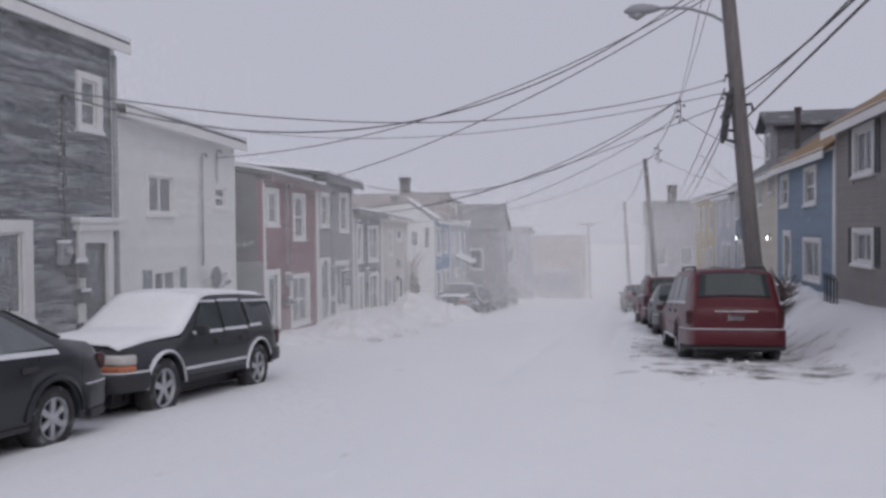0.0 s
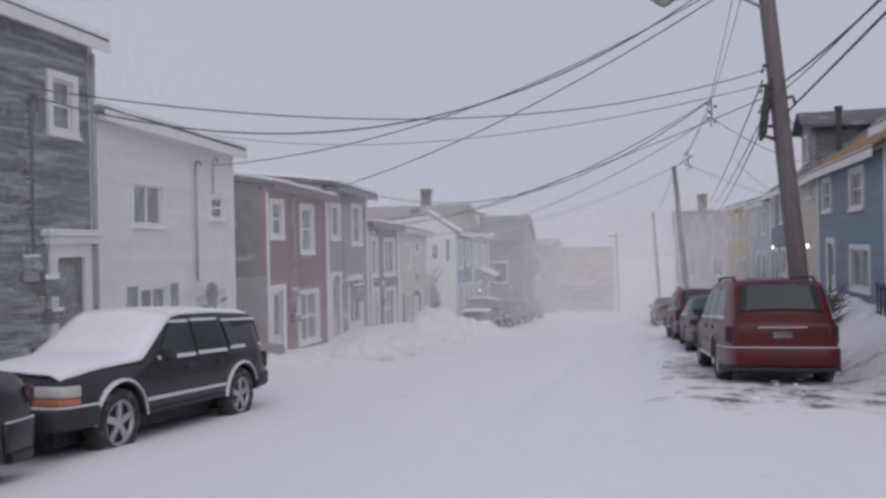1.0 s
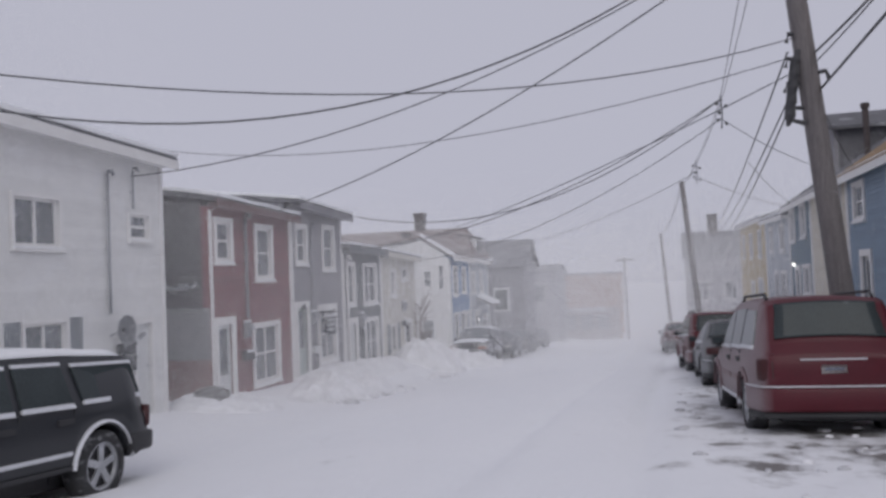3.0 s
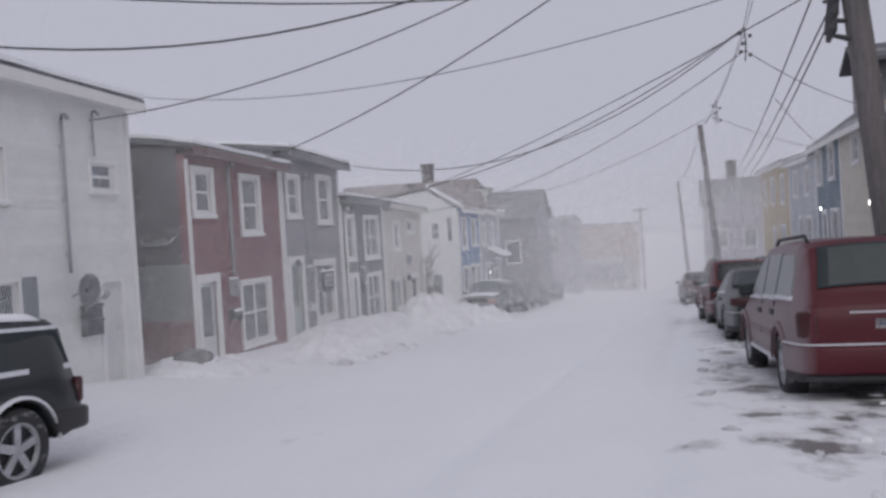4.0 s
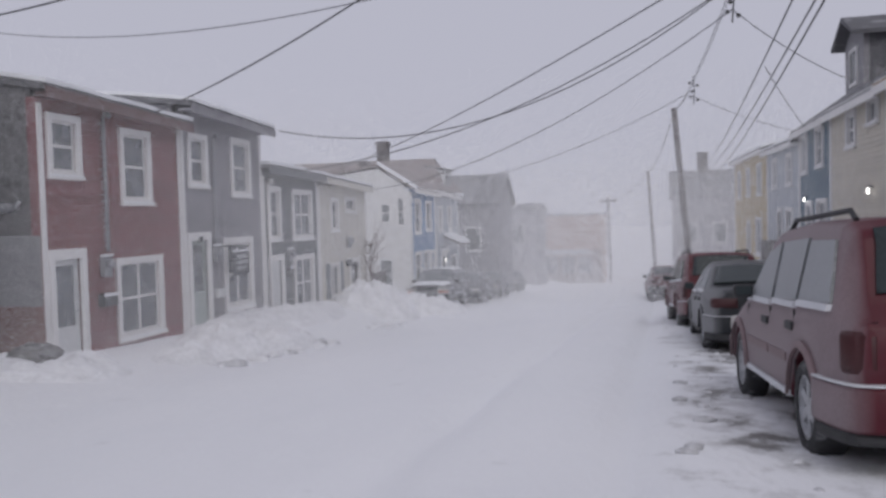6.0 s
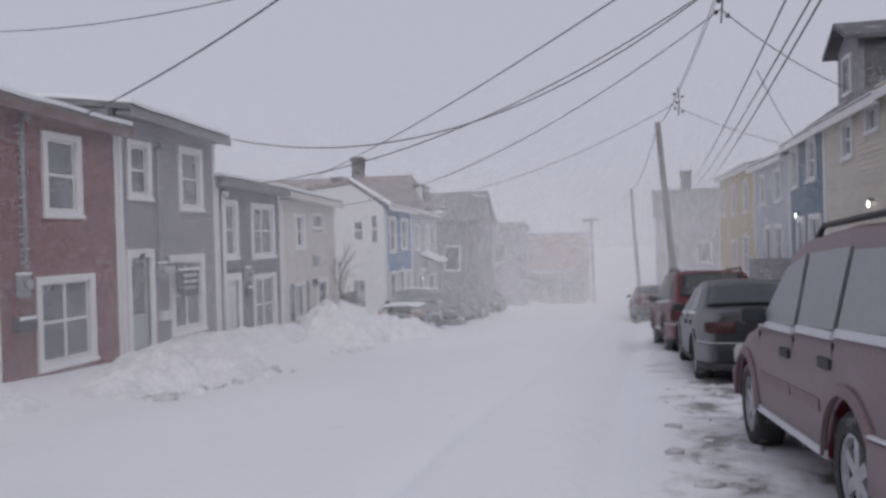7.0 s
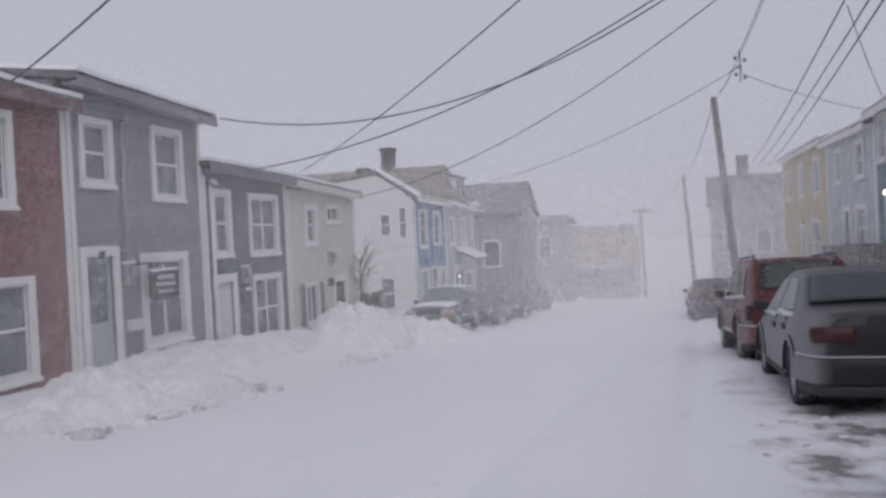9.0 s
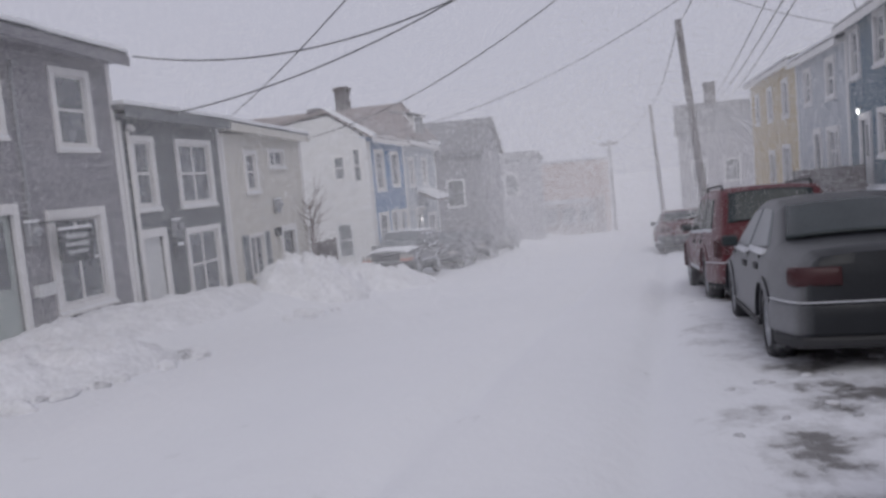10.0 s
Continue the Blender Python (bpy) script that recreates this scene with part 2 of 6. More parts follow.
WOOD_POLE = surface("weathered_pole", (0.185, 0.17, 0.17), 0.85, vary=0.3, scale=4, fine=30, bump=0.5, streak=(6, 6, 0.5), frost=0.12)
WIRE = surface("black_cable", (0.06, 0.06, 0.065), 0.6, bump=0, frost=0.1)
METAL = surface("galvanised_metal", (0.42, 0.43, 0.45), 0.45, metal=0.8, vary=0.15)
METER = surface("meter_grey", (0.30, 0.31, 0.33), 0.55, vary=0.15, frost=0.2)
DOOR_WHITE = surface("door_white", (0.66, 0.67, 0.67), 0.55, vary=0.06, frost=0.15)
DOOR_GREEN = surface("door_sage", (0.40, 0.45, 0.43), 0.55, vary=0.08, frost=0.12)
DOOR_DARK = surface("door_dark", (0.09, 0.09, 0.10), 0.5, vary=0.15)
SHUTTER = surface("shutter_dark", (0.07, 0.075, 0.085), 0.6, vary=0.15)
SHUTTER_GREY = surface("shutter_grey", (0.22, 0.24, 0.26), 0.6, vary=0.15, frost=0.2)
SIGN_DARK = surface("sign_board", (0.06, 0.065, 0.075), 0.5, vary=0.1)
SIGN_PALE = surface("sign_paint", (0.45, 0.46, 0.47), 0.6, vary=0.1)
BRUSH = surface("bare_twigs", (0.16, 0.12, 0.11), 0.9, vary=0.3, frost=0.25, frost_scale=4)
PAINT_BLACK = surface("black_car_paint", (0.028, 0.030, 0.035), 0.34, vary=0.1, bump=0.02, coat=0.15, frost=0.10, frost_scale=2.5, spec=0.35)
PAINT_RED = surface("maroon_car_paint", (0.085, 0.010, 0.018), 0.45, vary=0.12, bump=0.02, coat=0.08, frost=0.10, frost_scale=1.6, wind=0.24, spec=0.3)
PAINT_RED_CRUST = surface("crusted_maroon_paint", (0.225, 0.16, 0.168), 0.6, vary=0.16, scale=5, bump=0.1)
PAINT_GREY = surface("graphite_car_paint", (0.024, 0.026, 0.030), 0.42, vary=0.12, bump=0.02, coat=0.1, frost=0.14, frost_scale=1.6, wind=0.26, spec=0.3)
PAINT_CHERRY = surface("cherry_car_paint", (0.10, 0.014, 0.02), 0.45, vary=0.1, bump=0.02, coat=0.1, frost=0.06, frost_scale=2.0, wind=0.2, spec=0.3)
PAINT_DARK = surface("dusky_car_paint", (0.12, 0.125, 0.135), 0.45, vary=0.1, bump=0.02, frost=0.4, frost_scale=1.5)
PLASTIC = surface("black_plastic", (0.032, 0.032, 0.035), 0.6, vary=0.15)
CHROME_SNOW = surface("frosted_moulding", (0.66, 0.67, 0.70), 0.6, vary=0.1)
TYRE = surface("tyre_rubber", (0.04, 0.04, 0.042), 0.85, vary=0.2, frost=0.36, frost_scale=5)
ALLOY = surface("alloy_rim", (0.42, 0.43, 0.45), 0.4, metal=0.6, vary=0.12, frost=0.55, frost_scale=5)
CAR_GLASS = surface("frosted_car_glass", (0.045, 0.055, 0.058), 0.2, vary=0.15, bump=0.02, frost=0.08, frost_scale=2.0, spec=0.22)
CAR_GLASS_ICY = surface("iced_car_glass", (0.16, 0.175, 0.185), 0.35, vary=0.12, bump=0.05, frost=0.3, frost_scale=1.2, wind=0.3)
LAMP_RED = surface("tail_lens", (0.055, 0.012, 0.014), 0.4, vary=0.15, frost=0.15, frost_scale=4)
LAMP_CLEAR = surface("head_lens", (0.50, 0.48, 0.46), 0.25, vary=0.15, frost=0.2, frost_scale=4)
LAMP_AMBER = surface("amber_lens", (0.45, 0.16, 0.08), 0.3, vary=0.15)
PLATE = surface("plate_paint", (0.50, 0.50, 0.50), 0.5, vary=0.1)
PLATE_BAR = surface("plate_bar", (0.16, 0.17, 0.22), 0.5, vary=0.1)
BULB = glowing("lit_bulb", (1.0, 0.97, 0.92), 3.5)
LENS_GREY = surface("lamp_lens", (0.30, 0.31, 0.33), 0.4, vary=0.1)


# ---- mesh helpers ----
def part(name, bm, material, parent=None, label="", at=None, smooth=False):
    """Links a bmesh as one mesh object under a thing or a part."""
    me = bpy.data.meshes.new(name)
    bm.normal_update()
    bm.to_mesh(me)
    bm.free()
    if smooth:
        me.shade_smooth()
    me.materials.append(material)
    ob = new(name, me)
    if parent is not None:
        ob.parent = parent
    if at is not None:
        ob.matrix_basis = at
    if label:
        ob["label"] = label
    return ob


def empty(name, at):
    ob = new(name)
    ob.empty_display_size = 0.2
    ob.matrix_basis = at
    return ob


def box(bm, x0, x1, y0, y1, z0, z1, bevel=0.0):
    geom = bmesh.ops.create_cube(bm, size=1.0)["verts"]
    bmesh.ops.transform(bm, verts=geom, matrix=Matrix.Translation(((x0 + x1) / 2, (y0 + y1) / 2, (z0 + z1) / 2))
                        @ Matrix.Diagonal((abs(x1 - x0), abs(y1 - y0), abs(z1 - z0), 1)))
    if bevel:
        edges = list({e for v in geom for e in v.link_edges})
        bmesh.ops.bevel(bm, geom=edges, offset=bevel, segments=1, affect="EDGES")
    return bm


def boxes(*specs, bevel=0.0):
    bm = bmesh.new()
    for s in specs:
        box(bm, *s, bevel=bevel)
    return bm


def tube(points, radii, sides=8, cap=True):
    """A round tube along points, with a radius at each."""
    bm = bmesh.new()
    rings = []
    for i, p in enumerate(points):
        p = Vector(p)
        a, b = Vector(points[max(i - 1, 0)]), Vector(points[min(i + 1, len(points) - 1)])
        d = (b - a).normalized()
        u = d.cross(Vector((0, 0, 1)) if abs(d.z) < 0.9 else Vector((1, 0, 0))).normalized()
        v = d.cross(u)
        r = radii[i] if isinstance(radii, (list, tuple)) else radii
        rings.append([bm.verts.new(p + r * (math.cos(t) * u + math.sin(t) * v)) for t in (2 * math.pi * k / sides for k in range(sides))])
    for r0, r1 in zip(rings, rings[1:]):
        for k in range(sides):
            bm.faces.new((r0[k], r0[(k + 1) % sides], r1[(k + 1) % sides], r1[k]))
    if cap:
        bm.faces.new(rings[0][::-1])
        bm.faces.new(rings[-1])
    bmesh.ops.recalc_face_normals(bm, faces=bm.faces)
    return bm


def prism(outline, axis, a, b):
    """An outline of (p, q) pairs, pushed out along axis x (p, q = y, z) or y (p, q = x, z) or z (p, q = x, y)."""
    bm = bmesh.new()
    put = {"x": lambda p, q, s: (s, p, q), "y": lambda p, q, s: (p, s, q), "z": lambda p, q, s: (p, q, s)}[axis]
    lo = [bm.verts.new(put(p, q, a)) for p, q in outline]
    hi = [bm.verts.new(put(p, q, b)) for p, q in outline]
    bm.faces.new(lo)
    bm.faces.new(hi[::-1])
    for i in range(len(lo)):
        j = (i + 1) % len(lo)
        bm.faces.new((lo[i], lo[j], hi[j], hi[i]))
    bmesh.ops.recalc_face_normals(bm, faces=bm.faces)
    return bm


def ring(bm, x0, x1, u0, u1, z0, z1, side, low, high):
    """A picture-frame of boards in one piece: outer edges u0..u1, z0..z1 and board widths."""
    loops = []
    for x in (x0, x1):
        loops.append([bm.verts.new((x, u, z)) for u, z in ((u0, z0), (u1, z0), (u1, z1), (u0, z1))])
        loops.append([bm.verts.new((x, u, z)) for u, z in ((u0 + side, z0 + low), (u1 - side, z0 + low), (u1 - side, z1 - high), (u0 + side, z1 - high))])
    ob, ib, of, inf = loops
    for i in range(4):
        j = (i + 1) % 4
        for a, b in ((ob, ib), (of, inf), (ob, of), (ib, inf)):
            bm.faces.new((a[i], a[j], b[j], b[i]))
    bmesh.ops.recalc_face_normals(bm, faces=bm.faces)
    return bm


# ---- ground ----
def road_z(y):
    return float(np.interp(y, (-80, 110, 160, 600), (5.44, -7.48, -8.2, -9.5)))


def left_z(y):
    return float(np.interp(y, (-80, 0, 13.7, 19, 25, 30, 34, 41, 46, 58, 80, 110, 600), (5.6, 0.3, -0.5, -1.2, -1.42, -1.62, -1.8, -2.5, -2.75, -3.6, -5.2, -7.2, -9)))


def right_z(y):
    return float(np.interp(y, (-80, 0, 16, 22, 35, 47, 60, 84, 110, 600), (6.0, 0.75, 0.1, -0.08, -0.45, -1.0, -2.2, -4.4, -7.2, -9)))


def ease(a, b, v):
    t = min(max((v - a) / (b - a), 0.0), 1.0)
    return t * t * (3 - 2 * t)


def ground_z(x, y):
    z = road_z(y)
    bend = -0.04 * (y - 14)
    z += 0.32 * ease(-7.0, -1.2, x)
    k = ease(-7.4 + bend, -9.6 + bend, x)
    z += k * (left_z(y) - z)
    k = ease(2.7, 4.5, x)
    z += k * (right_z(y) - road_z(y) - 0.32)
    z += 0.035 * noise.noise(Vector((x * 0.35, y * 0.2, 0.0))) + 0.018 * noise.noise(Vector((x * 1.3, y * 0.9, 3.0)))
    z += 0.02 * ease(-1, 1, x) * noise.noise(Vector((x * 3.2, y * 2.6, 8.0)))
    # wheel ruts
    for rut in (-1.9, -0.35):
        d = x - rut + 0.02 * (y - 20) + 0.25 * math.sin(y * 0.11)
        z -= (0.11 + 0.06 * noise.noise(Vector((y * 0.5, rut, 2.0)))) * math.exp(-(d / 0.2) ** 2) * ease(6, 18, y)
    return z


def build_ground():
    xs = np.concatenate([np.linspace(-400, -40, 8), np.linspace(-36, -14, 12), np.arange(-13, -3.4, 0.25), np.arange(-3.3, 3.9, 0.12), np.arange(4.0, 7.01, 0.25), np.linspace(8, 36, 12), np.linspace(45, 400, 8)])
    ys = np.concatenate([np.linspace(-80, -8, 10), np.arange(-6, 46, 0.3), np.linspace(46.5, 110, 50), np.linspace(116, 600, 22)])
    verts = [(x, y, ground_z(x, y)) for y in ys for x in xs]
    nx = len(xs)
    faces = [(j * nx + i, j * nx + i + 1, (j + 1) * nx + i + 1, (j + 1) * nx + i) for j in range(len(ys) - 1) for i in range(nx - 1)]
    me = bpy.data.meshes.new("ground")
    me.from_pydata(verts, [], faces)
    me.shade_smooth()
    me.materials.append(GROUND)
    tagged(new("ground", me), "snow-covered street sloping downhill with ruts and slushy bare patches", "ground", kind="structure")


build_ground()


# ---- houses ----
LEFT_DIR, RIGHT_DIR = -0.052, -0.02


class Lot:
    """A house front on one side of the street: turns places along the street into the house's own frame (x out of the front, y along it, z up)."""

    def __init__(self, side, y0, y1, z0, setback=0.0):
        self.side, self.y0, self.y1, self.z0 = side, y0, y1, z0
        self.length = y1 - y0
        if side == "left":
            self.at = pose(-9.9 + LEFT_DIR * (y0 - 14) - setback, y0, z0, 0, 0, math.degrees(math.atan(-LEFT_DIR)))
        else:
            self.at = pose(4.75 + RIGHT_DIR * (y1 - 25) + setback, y1, z0, 0, 0, 180 + math.degrees(math.atan(-RIGHT_DIR)))

    def span(self, ya, yb):
        return (ya - self.y0, yb - self.y0) if self.side == "left" else (self.y1 - yb, self.y1 - ya)


def board_mesh(material, butt=0.024):
    """A clapboard of unit length: thick at its lower edge."""
    bm = prism([(0.004, 0.125), (butt, -0.004), (0.004, -0.004)], "y", 0.0, 1.0)
    me = bpy.data.meshes.new("clapboard")
    bm.to_mesh(me)
    bm.free()
    me.materials.append(material)
    return me


def window(house, u0, u1, z0, z1, style="2x2", trim=TRIM, curtain=0.0, casing=0.12, shutters=None, sill_snow=True):
    """Casing boards, a sill, a sash with its bars, and each pane."""
    c = casing
    w = part("window", ring(bmesh.new(), -0.01, 0.055, u0, u1, z0, z1, c, c * 0.8, c), trim, house)
    part("sill", boxes((0.0, 0.10, u0 - 0.03, u1 + 0.03, z0 - 0.05, z0 - 0.002), bevel=0.01), trim, w)
    if sill_snow:
        part("sill_snow", boxes((0.02, 0.095, u0 - 0.01, u1 + 0.01, z0 - 0.002, z0 + 0.035), bevel=0.015), SNOW, w)
    a, b, lo, hi = u0 + c, u1 - c, z0 + c * 0.8, z1 - c
    rail, x0, x1 = 0.045, -0.075, -0.02
    cols = 2 if style in ("2x2", "pair", "2x1") else 1
    rows = 2 if style in ("2x2", "1x2") else 1
    bm = ring(bmesh.new(), x0, x1, a, b, lo, hi, rail, rail, rail)
    cell_u = (b - a - 2 * rail) / cols
    cell_z = (hi - lo - 2 * rail) / rows
    if cols == 2:
        box(bm, x0 + 0.01, x1 + 0.004, (a + b) / 2 - 0.022, (a + b) / 2 + 0.022, lo + rail, hi - rail)
    if rows == 2:
        box(bm, x0 + 0.005, x1 + 0.008, a + rail, b - rail, (lo + hi) / 2 - 0.025, (lo + hi) / 2 + 0.025)
    part("sash", bm, trim, w)
    for i in range(cols):
        for j in range(rows):
            p0, q0 = a + rail + i * cell_u, lo + rail + j * cell_z
            part("pane", boxes((-0.052, -0.046, p0, p0 + cell_u, q0, q0 + cell_z)), GLASS, w)
    if curtain:
        bm = bmesh.new()
        steps = 18
        low = hi - (hi - lo) * curtain
        prev = None
        for k in range(steps + 1):
            u = a + (b - a) * k / steps
            x = -0.16 + 0.02 * math.sin(k * 1.9)
            pair = (bm.verts.new((x, u, hi)), bm.verts.new((x, u, low)))
            if prev:
                bm.faces.new((prev[0], pair[0], pair[1], prev[1]))
            prev = pair
        part("curtain", bm, CURTAIN, w)
    if shutters:
        for s0, s1 in ((u0 - 0.34, u0 - 0.03), (u1 + 0.03, u1 + 0.34)):
            bm = boxes((0.0, 0.04, s0, s0 + 0.05, z0, z1), (0.0, 0.04, s1 - 0.05, s1, z0, z1), (0.0, 0.02, s0 + 0.05, s1 - 0.05, z0, z1))
            k = z0 + 0.06
            while k < z1 - 0.05:
                box(bm, 0.02, 0.035, s0 + 0.05, s1 - 0.05, k, k + 0.05)
                k += 0.1
            part("shutter", bm, shutters, w)
    return w


def door(house, u0, u1, z0, z1, leaf=DOOR_WHITE, trim=TRIM, glazed=0.5, hood=False, casing=0.13):
    c = casing
    d = part("door", prism([(u0, z0), (u0, z1), (u1, z1), (u1, z0), (u1 - c, z0), (u1 - c, z1 - c * 1.4), (u0 + c, z1 - c * 1.4), (u0 + c, z0)], "x", -0.01, 0.06), trim, house)
    a, b, hi = u0 + c, u1 - c, z1 - c * 1.4
    mid = z0 + (hi - z0) * (1 - glazed)
    st = 0.11
    if glazed:
        bm = boxes((-0.09, -0.045, a, b, z0, mid), (-0.09, -0.045, a, a + st, mid, hi), (-0.09, -0.045, b - st, b, mid, hi), (-0.09, -0.045, a + st, b - st, hi - st, hi))
        part("pane", boxes((-0.072, -0.064, a + st, b - st, mid, hi - st)), GLASS, d)
    else:
        bm = boxes((-0.09, -0.045, a, b, z0, hi))
        for q0, q1 in ((0.08, 0.42), (0.5, 0.92)):
            for p0, p1 in ((0.12, 0.46), (0.54, 0.88)):
                box(bm, -0.045, -0.034, a + (b - a) * p0, a + (b - a) * p1, z0 + (hi - z0) * q0, z0 + (hi - z0) * q1, bevel=0.006)
    part("leaf", bm, leaf, d)
    part("handle", tube([(-0.045, b - 0.08, z0 + 0.98), (0.01, b - 0.08, z0 + 0.98), (0.015, b - 0.18, z0 + 0.98)], 0.014, 6), METAL, d)
    part("step", boxes((0.0, 0.28, u0, u1, z0 - 0.2, z0 - 0.004), bevel=0.015), SNOW, d)
    if hood:
        part("hood", boxes((0.0, 0.16, u0 - 0.1, u1 + 0.1, z1 - 0.02, z1 + 0.11), (0.0, 0.22, u0 - 0.16, u1 + 0.16, z1 + 0.11, z1 + 0.17), bevel=0.012), trim, d)
        part("hood_snow", boxes((0.0, 0.21, u0 - 0.15, u1 + 0.15, z1 + 0.17, z1 + 0.22), bevel=0.02), SNOW, d)
    return d


def house(name, label, lot, eave0, eave1, wall, depth=8.0, rise=0.9, roof=SHINGLE_GREY, openings=(), boards=None, side_wall=None, over=0.3,
          corner=TRIM, fascia=None, roof_snow=True, lower_wall=None, lower_z=0.0, end_over=(0.12, 0.12), ridge_at=0.5):
    """A row house: four walls with through openings, a low gable roof along the street, its snow, eave board and corner boards."""
    tagged_house = tagged(empty(name, lot.at), label, "house", "houses along the street")
    L, z0 = lot.length, lot.z0
    e0, e1 = (eave0 - z0, eave1 - z0) if lot.side == "left" else (eave1 - z0, eave0 - z0)
    top = min(e0, e1)
    holes = []
    for o in openings:
        u0, u1 = lot.span(o[1], o[2])
        holes.append((o[0], u0, u1, o[3] - z0, o[4] - z0, o[5] if len(o) > 5 else {}))
    # front wall, cut round its openings
    t = 0.18
    us = sorted({0.0, L, *(h[1] + 0.06 for h in holes), *(h[2] - 0.06 for h in holes)})
    bm, bm_low = bmesh.new(), bmesh.new()
    for a, b in zip(us, us[1:]):
        cuts = sorted((h[3] + (0.06 if h[0] == "win" else 0.0), h[4] - 0.06) for h in holes if h[1] + 0.06 < (a + b) / 2 < h[2] - 0.06)
        z = -1.2
        for q0, q1 in cuts + [(top, top)]:
            if q0 > z + 0.01:
                if lower_wall and z < lower_z - z0:
                    m = min(q0, lower_z - z0)
                    box(bm_low, -t, 0.0, a, b, z, m)
                    if q0 > m + 0.01:
                        box(bm, -t, 0.0, a, b, m, q0)
                else:
                    box(bm, -t, 0.0, a, b, z, q0)
            z = max(z, q1)
    for m in (bm, bm_low):
        bmesh.ops.remove_doubles(m, verts=m.verts, dist=0.0005)
    front = part("wall", bm, wall, tagged_house)
    if lower_wall:
        part("wall", bm_low, lower_wall, tagged_house)
    else:
        bm_low.free()
    # side and back walls with gables
    ridge = max(e0, e1) + rise
    rx = -depth * ridge_at
    for k, e in ((0, e0), (1, e1)):
        u = (0.0, t) if k == 0 else (L - t, L)
        part("wall", prism([(-t - 0.001, -1.2), (-depth, -1.2), (-depth, e), (rx, ridge - 0.12), (-t - 0.001, e)], "y", *u), side_wall or wall, tagged_house)
    part("wall", boxes((-depth - t, -depth - 0.001, 0, L, -1.2, top)), side_wall or wall, tagged_house)
    # dark board behind the panes; the room's dimness is put into its colour
    part("room_backing", boxes((-2.6, -2.5, t + 0.01, L - t - 0.01, -0.6, top - 0.05)), INSIDE, tagged_house)
    # roof of two slopes
    def slope(bm, x0, za0, za1, x1, zb, lift0, lift1, u0, u1):
        vs = []
        for lift in (lift0, lift1):
            for x, u, z in ((x0, u0, za0), (x0, u1, za1), (x1, u1, zb), (x1, u0, zb)):
                vs.append(bm.verts.new((x, u, z + lift)))
        for f in ((0, 1, 2, 3), (7, 6, 5, 4), (0, 4, 5, 1), (1, 5, 6, 2), (2, 6, 7, 3), (3, 7, 4, 0)):
            bm.faces.new([vs[i] for i in f])
        bmesh.ops.recalc_face_normals(bm, faces=bm.faces)
    ua, ub = -end_over[0], L + end_over[1]
    fall = rise / max(-rx, 0.1) * over
    bm = bmesh.new()
    slope(bm, over, e0 - fall, e1 - fall, rx, ridge, 0.0, 0.11, ua, ub)
    slope(bm, -depth - over, e0 - fall, e1 - fall, rx, ridge, 0.0, 0.11, ua, ub)
    rf = part("roof", bm, roof, tagged_house)
    if roof_snow:
        bm = bmesh.new()
        slope(bm, over + 0.02, e0 - fall, e1 - fall, rx, ridge, 0.112, 0.19, ua - 0.01, ub + 0.01)
        slope(bm, -depth - over, e0 - fall, e1 - fall, rx, ridge, 0.112, 0.19, ua - 0.01, ub + 0.01)
        bmesh.ops.subdivide_edges(bm, edges=[e for e in bm.edges if e.calc_length() > 1], cuts=14, use_grid_fill=True)
        for v in bm.verts:
            v.co.z += 0.03 * noise.noise(Vector((v.co.x * 0.9, v.co.y * 0.9 + lot.y0, 5.0)))
        part("roof_snow", bm, SNOW, rf, "wind-packed snow", smooth=False)
    part("fascia", prism([(ua, e0 - fall - 0.14), (ub, e1 - fall - 0.14), (ub, e1 - fall + 0.05), (ua, e0 - fall + 0.05)], "x", over - 0.002, over + 0.03), fascia or corner, rf)
    part("soffit", prism([(0.0, e0 - 0.12), (L, e1 - 0.12), (L, e1 - 0.06), (0.0, e0 - 0.06)], "x", 0.002, over - 0.004), fascia or corner, rf)
    for a, b in ((0.0, 0.11), (L - 0.11, L)):
        part("corner_board", boxes((0.002, 0.035, a, b, -1.0, top - 0.1)), corner, tagged_house)
    # openings
    for kind, u0, u1, q0, q1, opt in holes:
        (window if kind == "win" else door)(tagged_house, u0, u1, q0, q1, **opt)
    if boards:
        me = board_mesh(boards, 0.011 if boards is WHITE_CLAP else 0.022)
        z = -0.9
        while z < top - 0.1:
            gaps = sorted((max(h[1] - 0.02, 0), h[2] + 0.02) for h in holes if h[3] - 0.07 < z + 0.11 and h[4] > z)
            u = 0.115
            for g0, g1 in gaps + [(L - 0.115, L)]:
                if g0 > u + 0.05:
                    ob = new("clapboard", me)
                    ob.parent = front
                    ob.location, ob.scale = (0.0, u, z), (1, g0 - u, 1)
                u = max(u, g1)
            z += 0.12
    return tagged_house


def chimney(name, label, x, y, z0, z1, w=0.6, d=0.6):
    c = tagged(empty(name, pose(x, y, z0)), label, "chimney")
    part("shaft", boxes((-w / 2, w / 2, -d / 2, d / 2, 0, z1 - z0 - 0.2), bevel=0.02), CHIMNEY, c)
    part("cap", boxes((-w / 2 - 0.06, w / 2 + 0.06, -d / 2 - 0.06, d / 2 + 0.06, z1 - z0 - 0.2, z1 - z0), bevel=0.02), CHIMNEY, c)
    return c


W12, W22 = {"style": "1x2"}, {"style": "2x2"}
lot = Lot("left", 6.0, 13.85, -0.5)
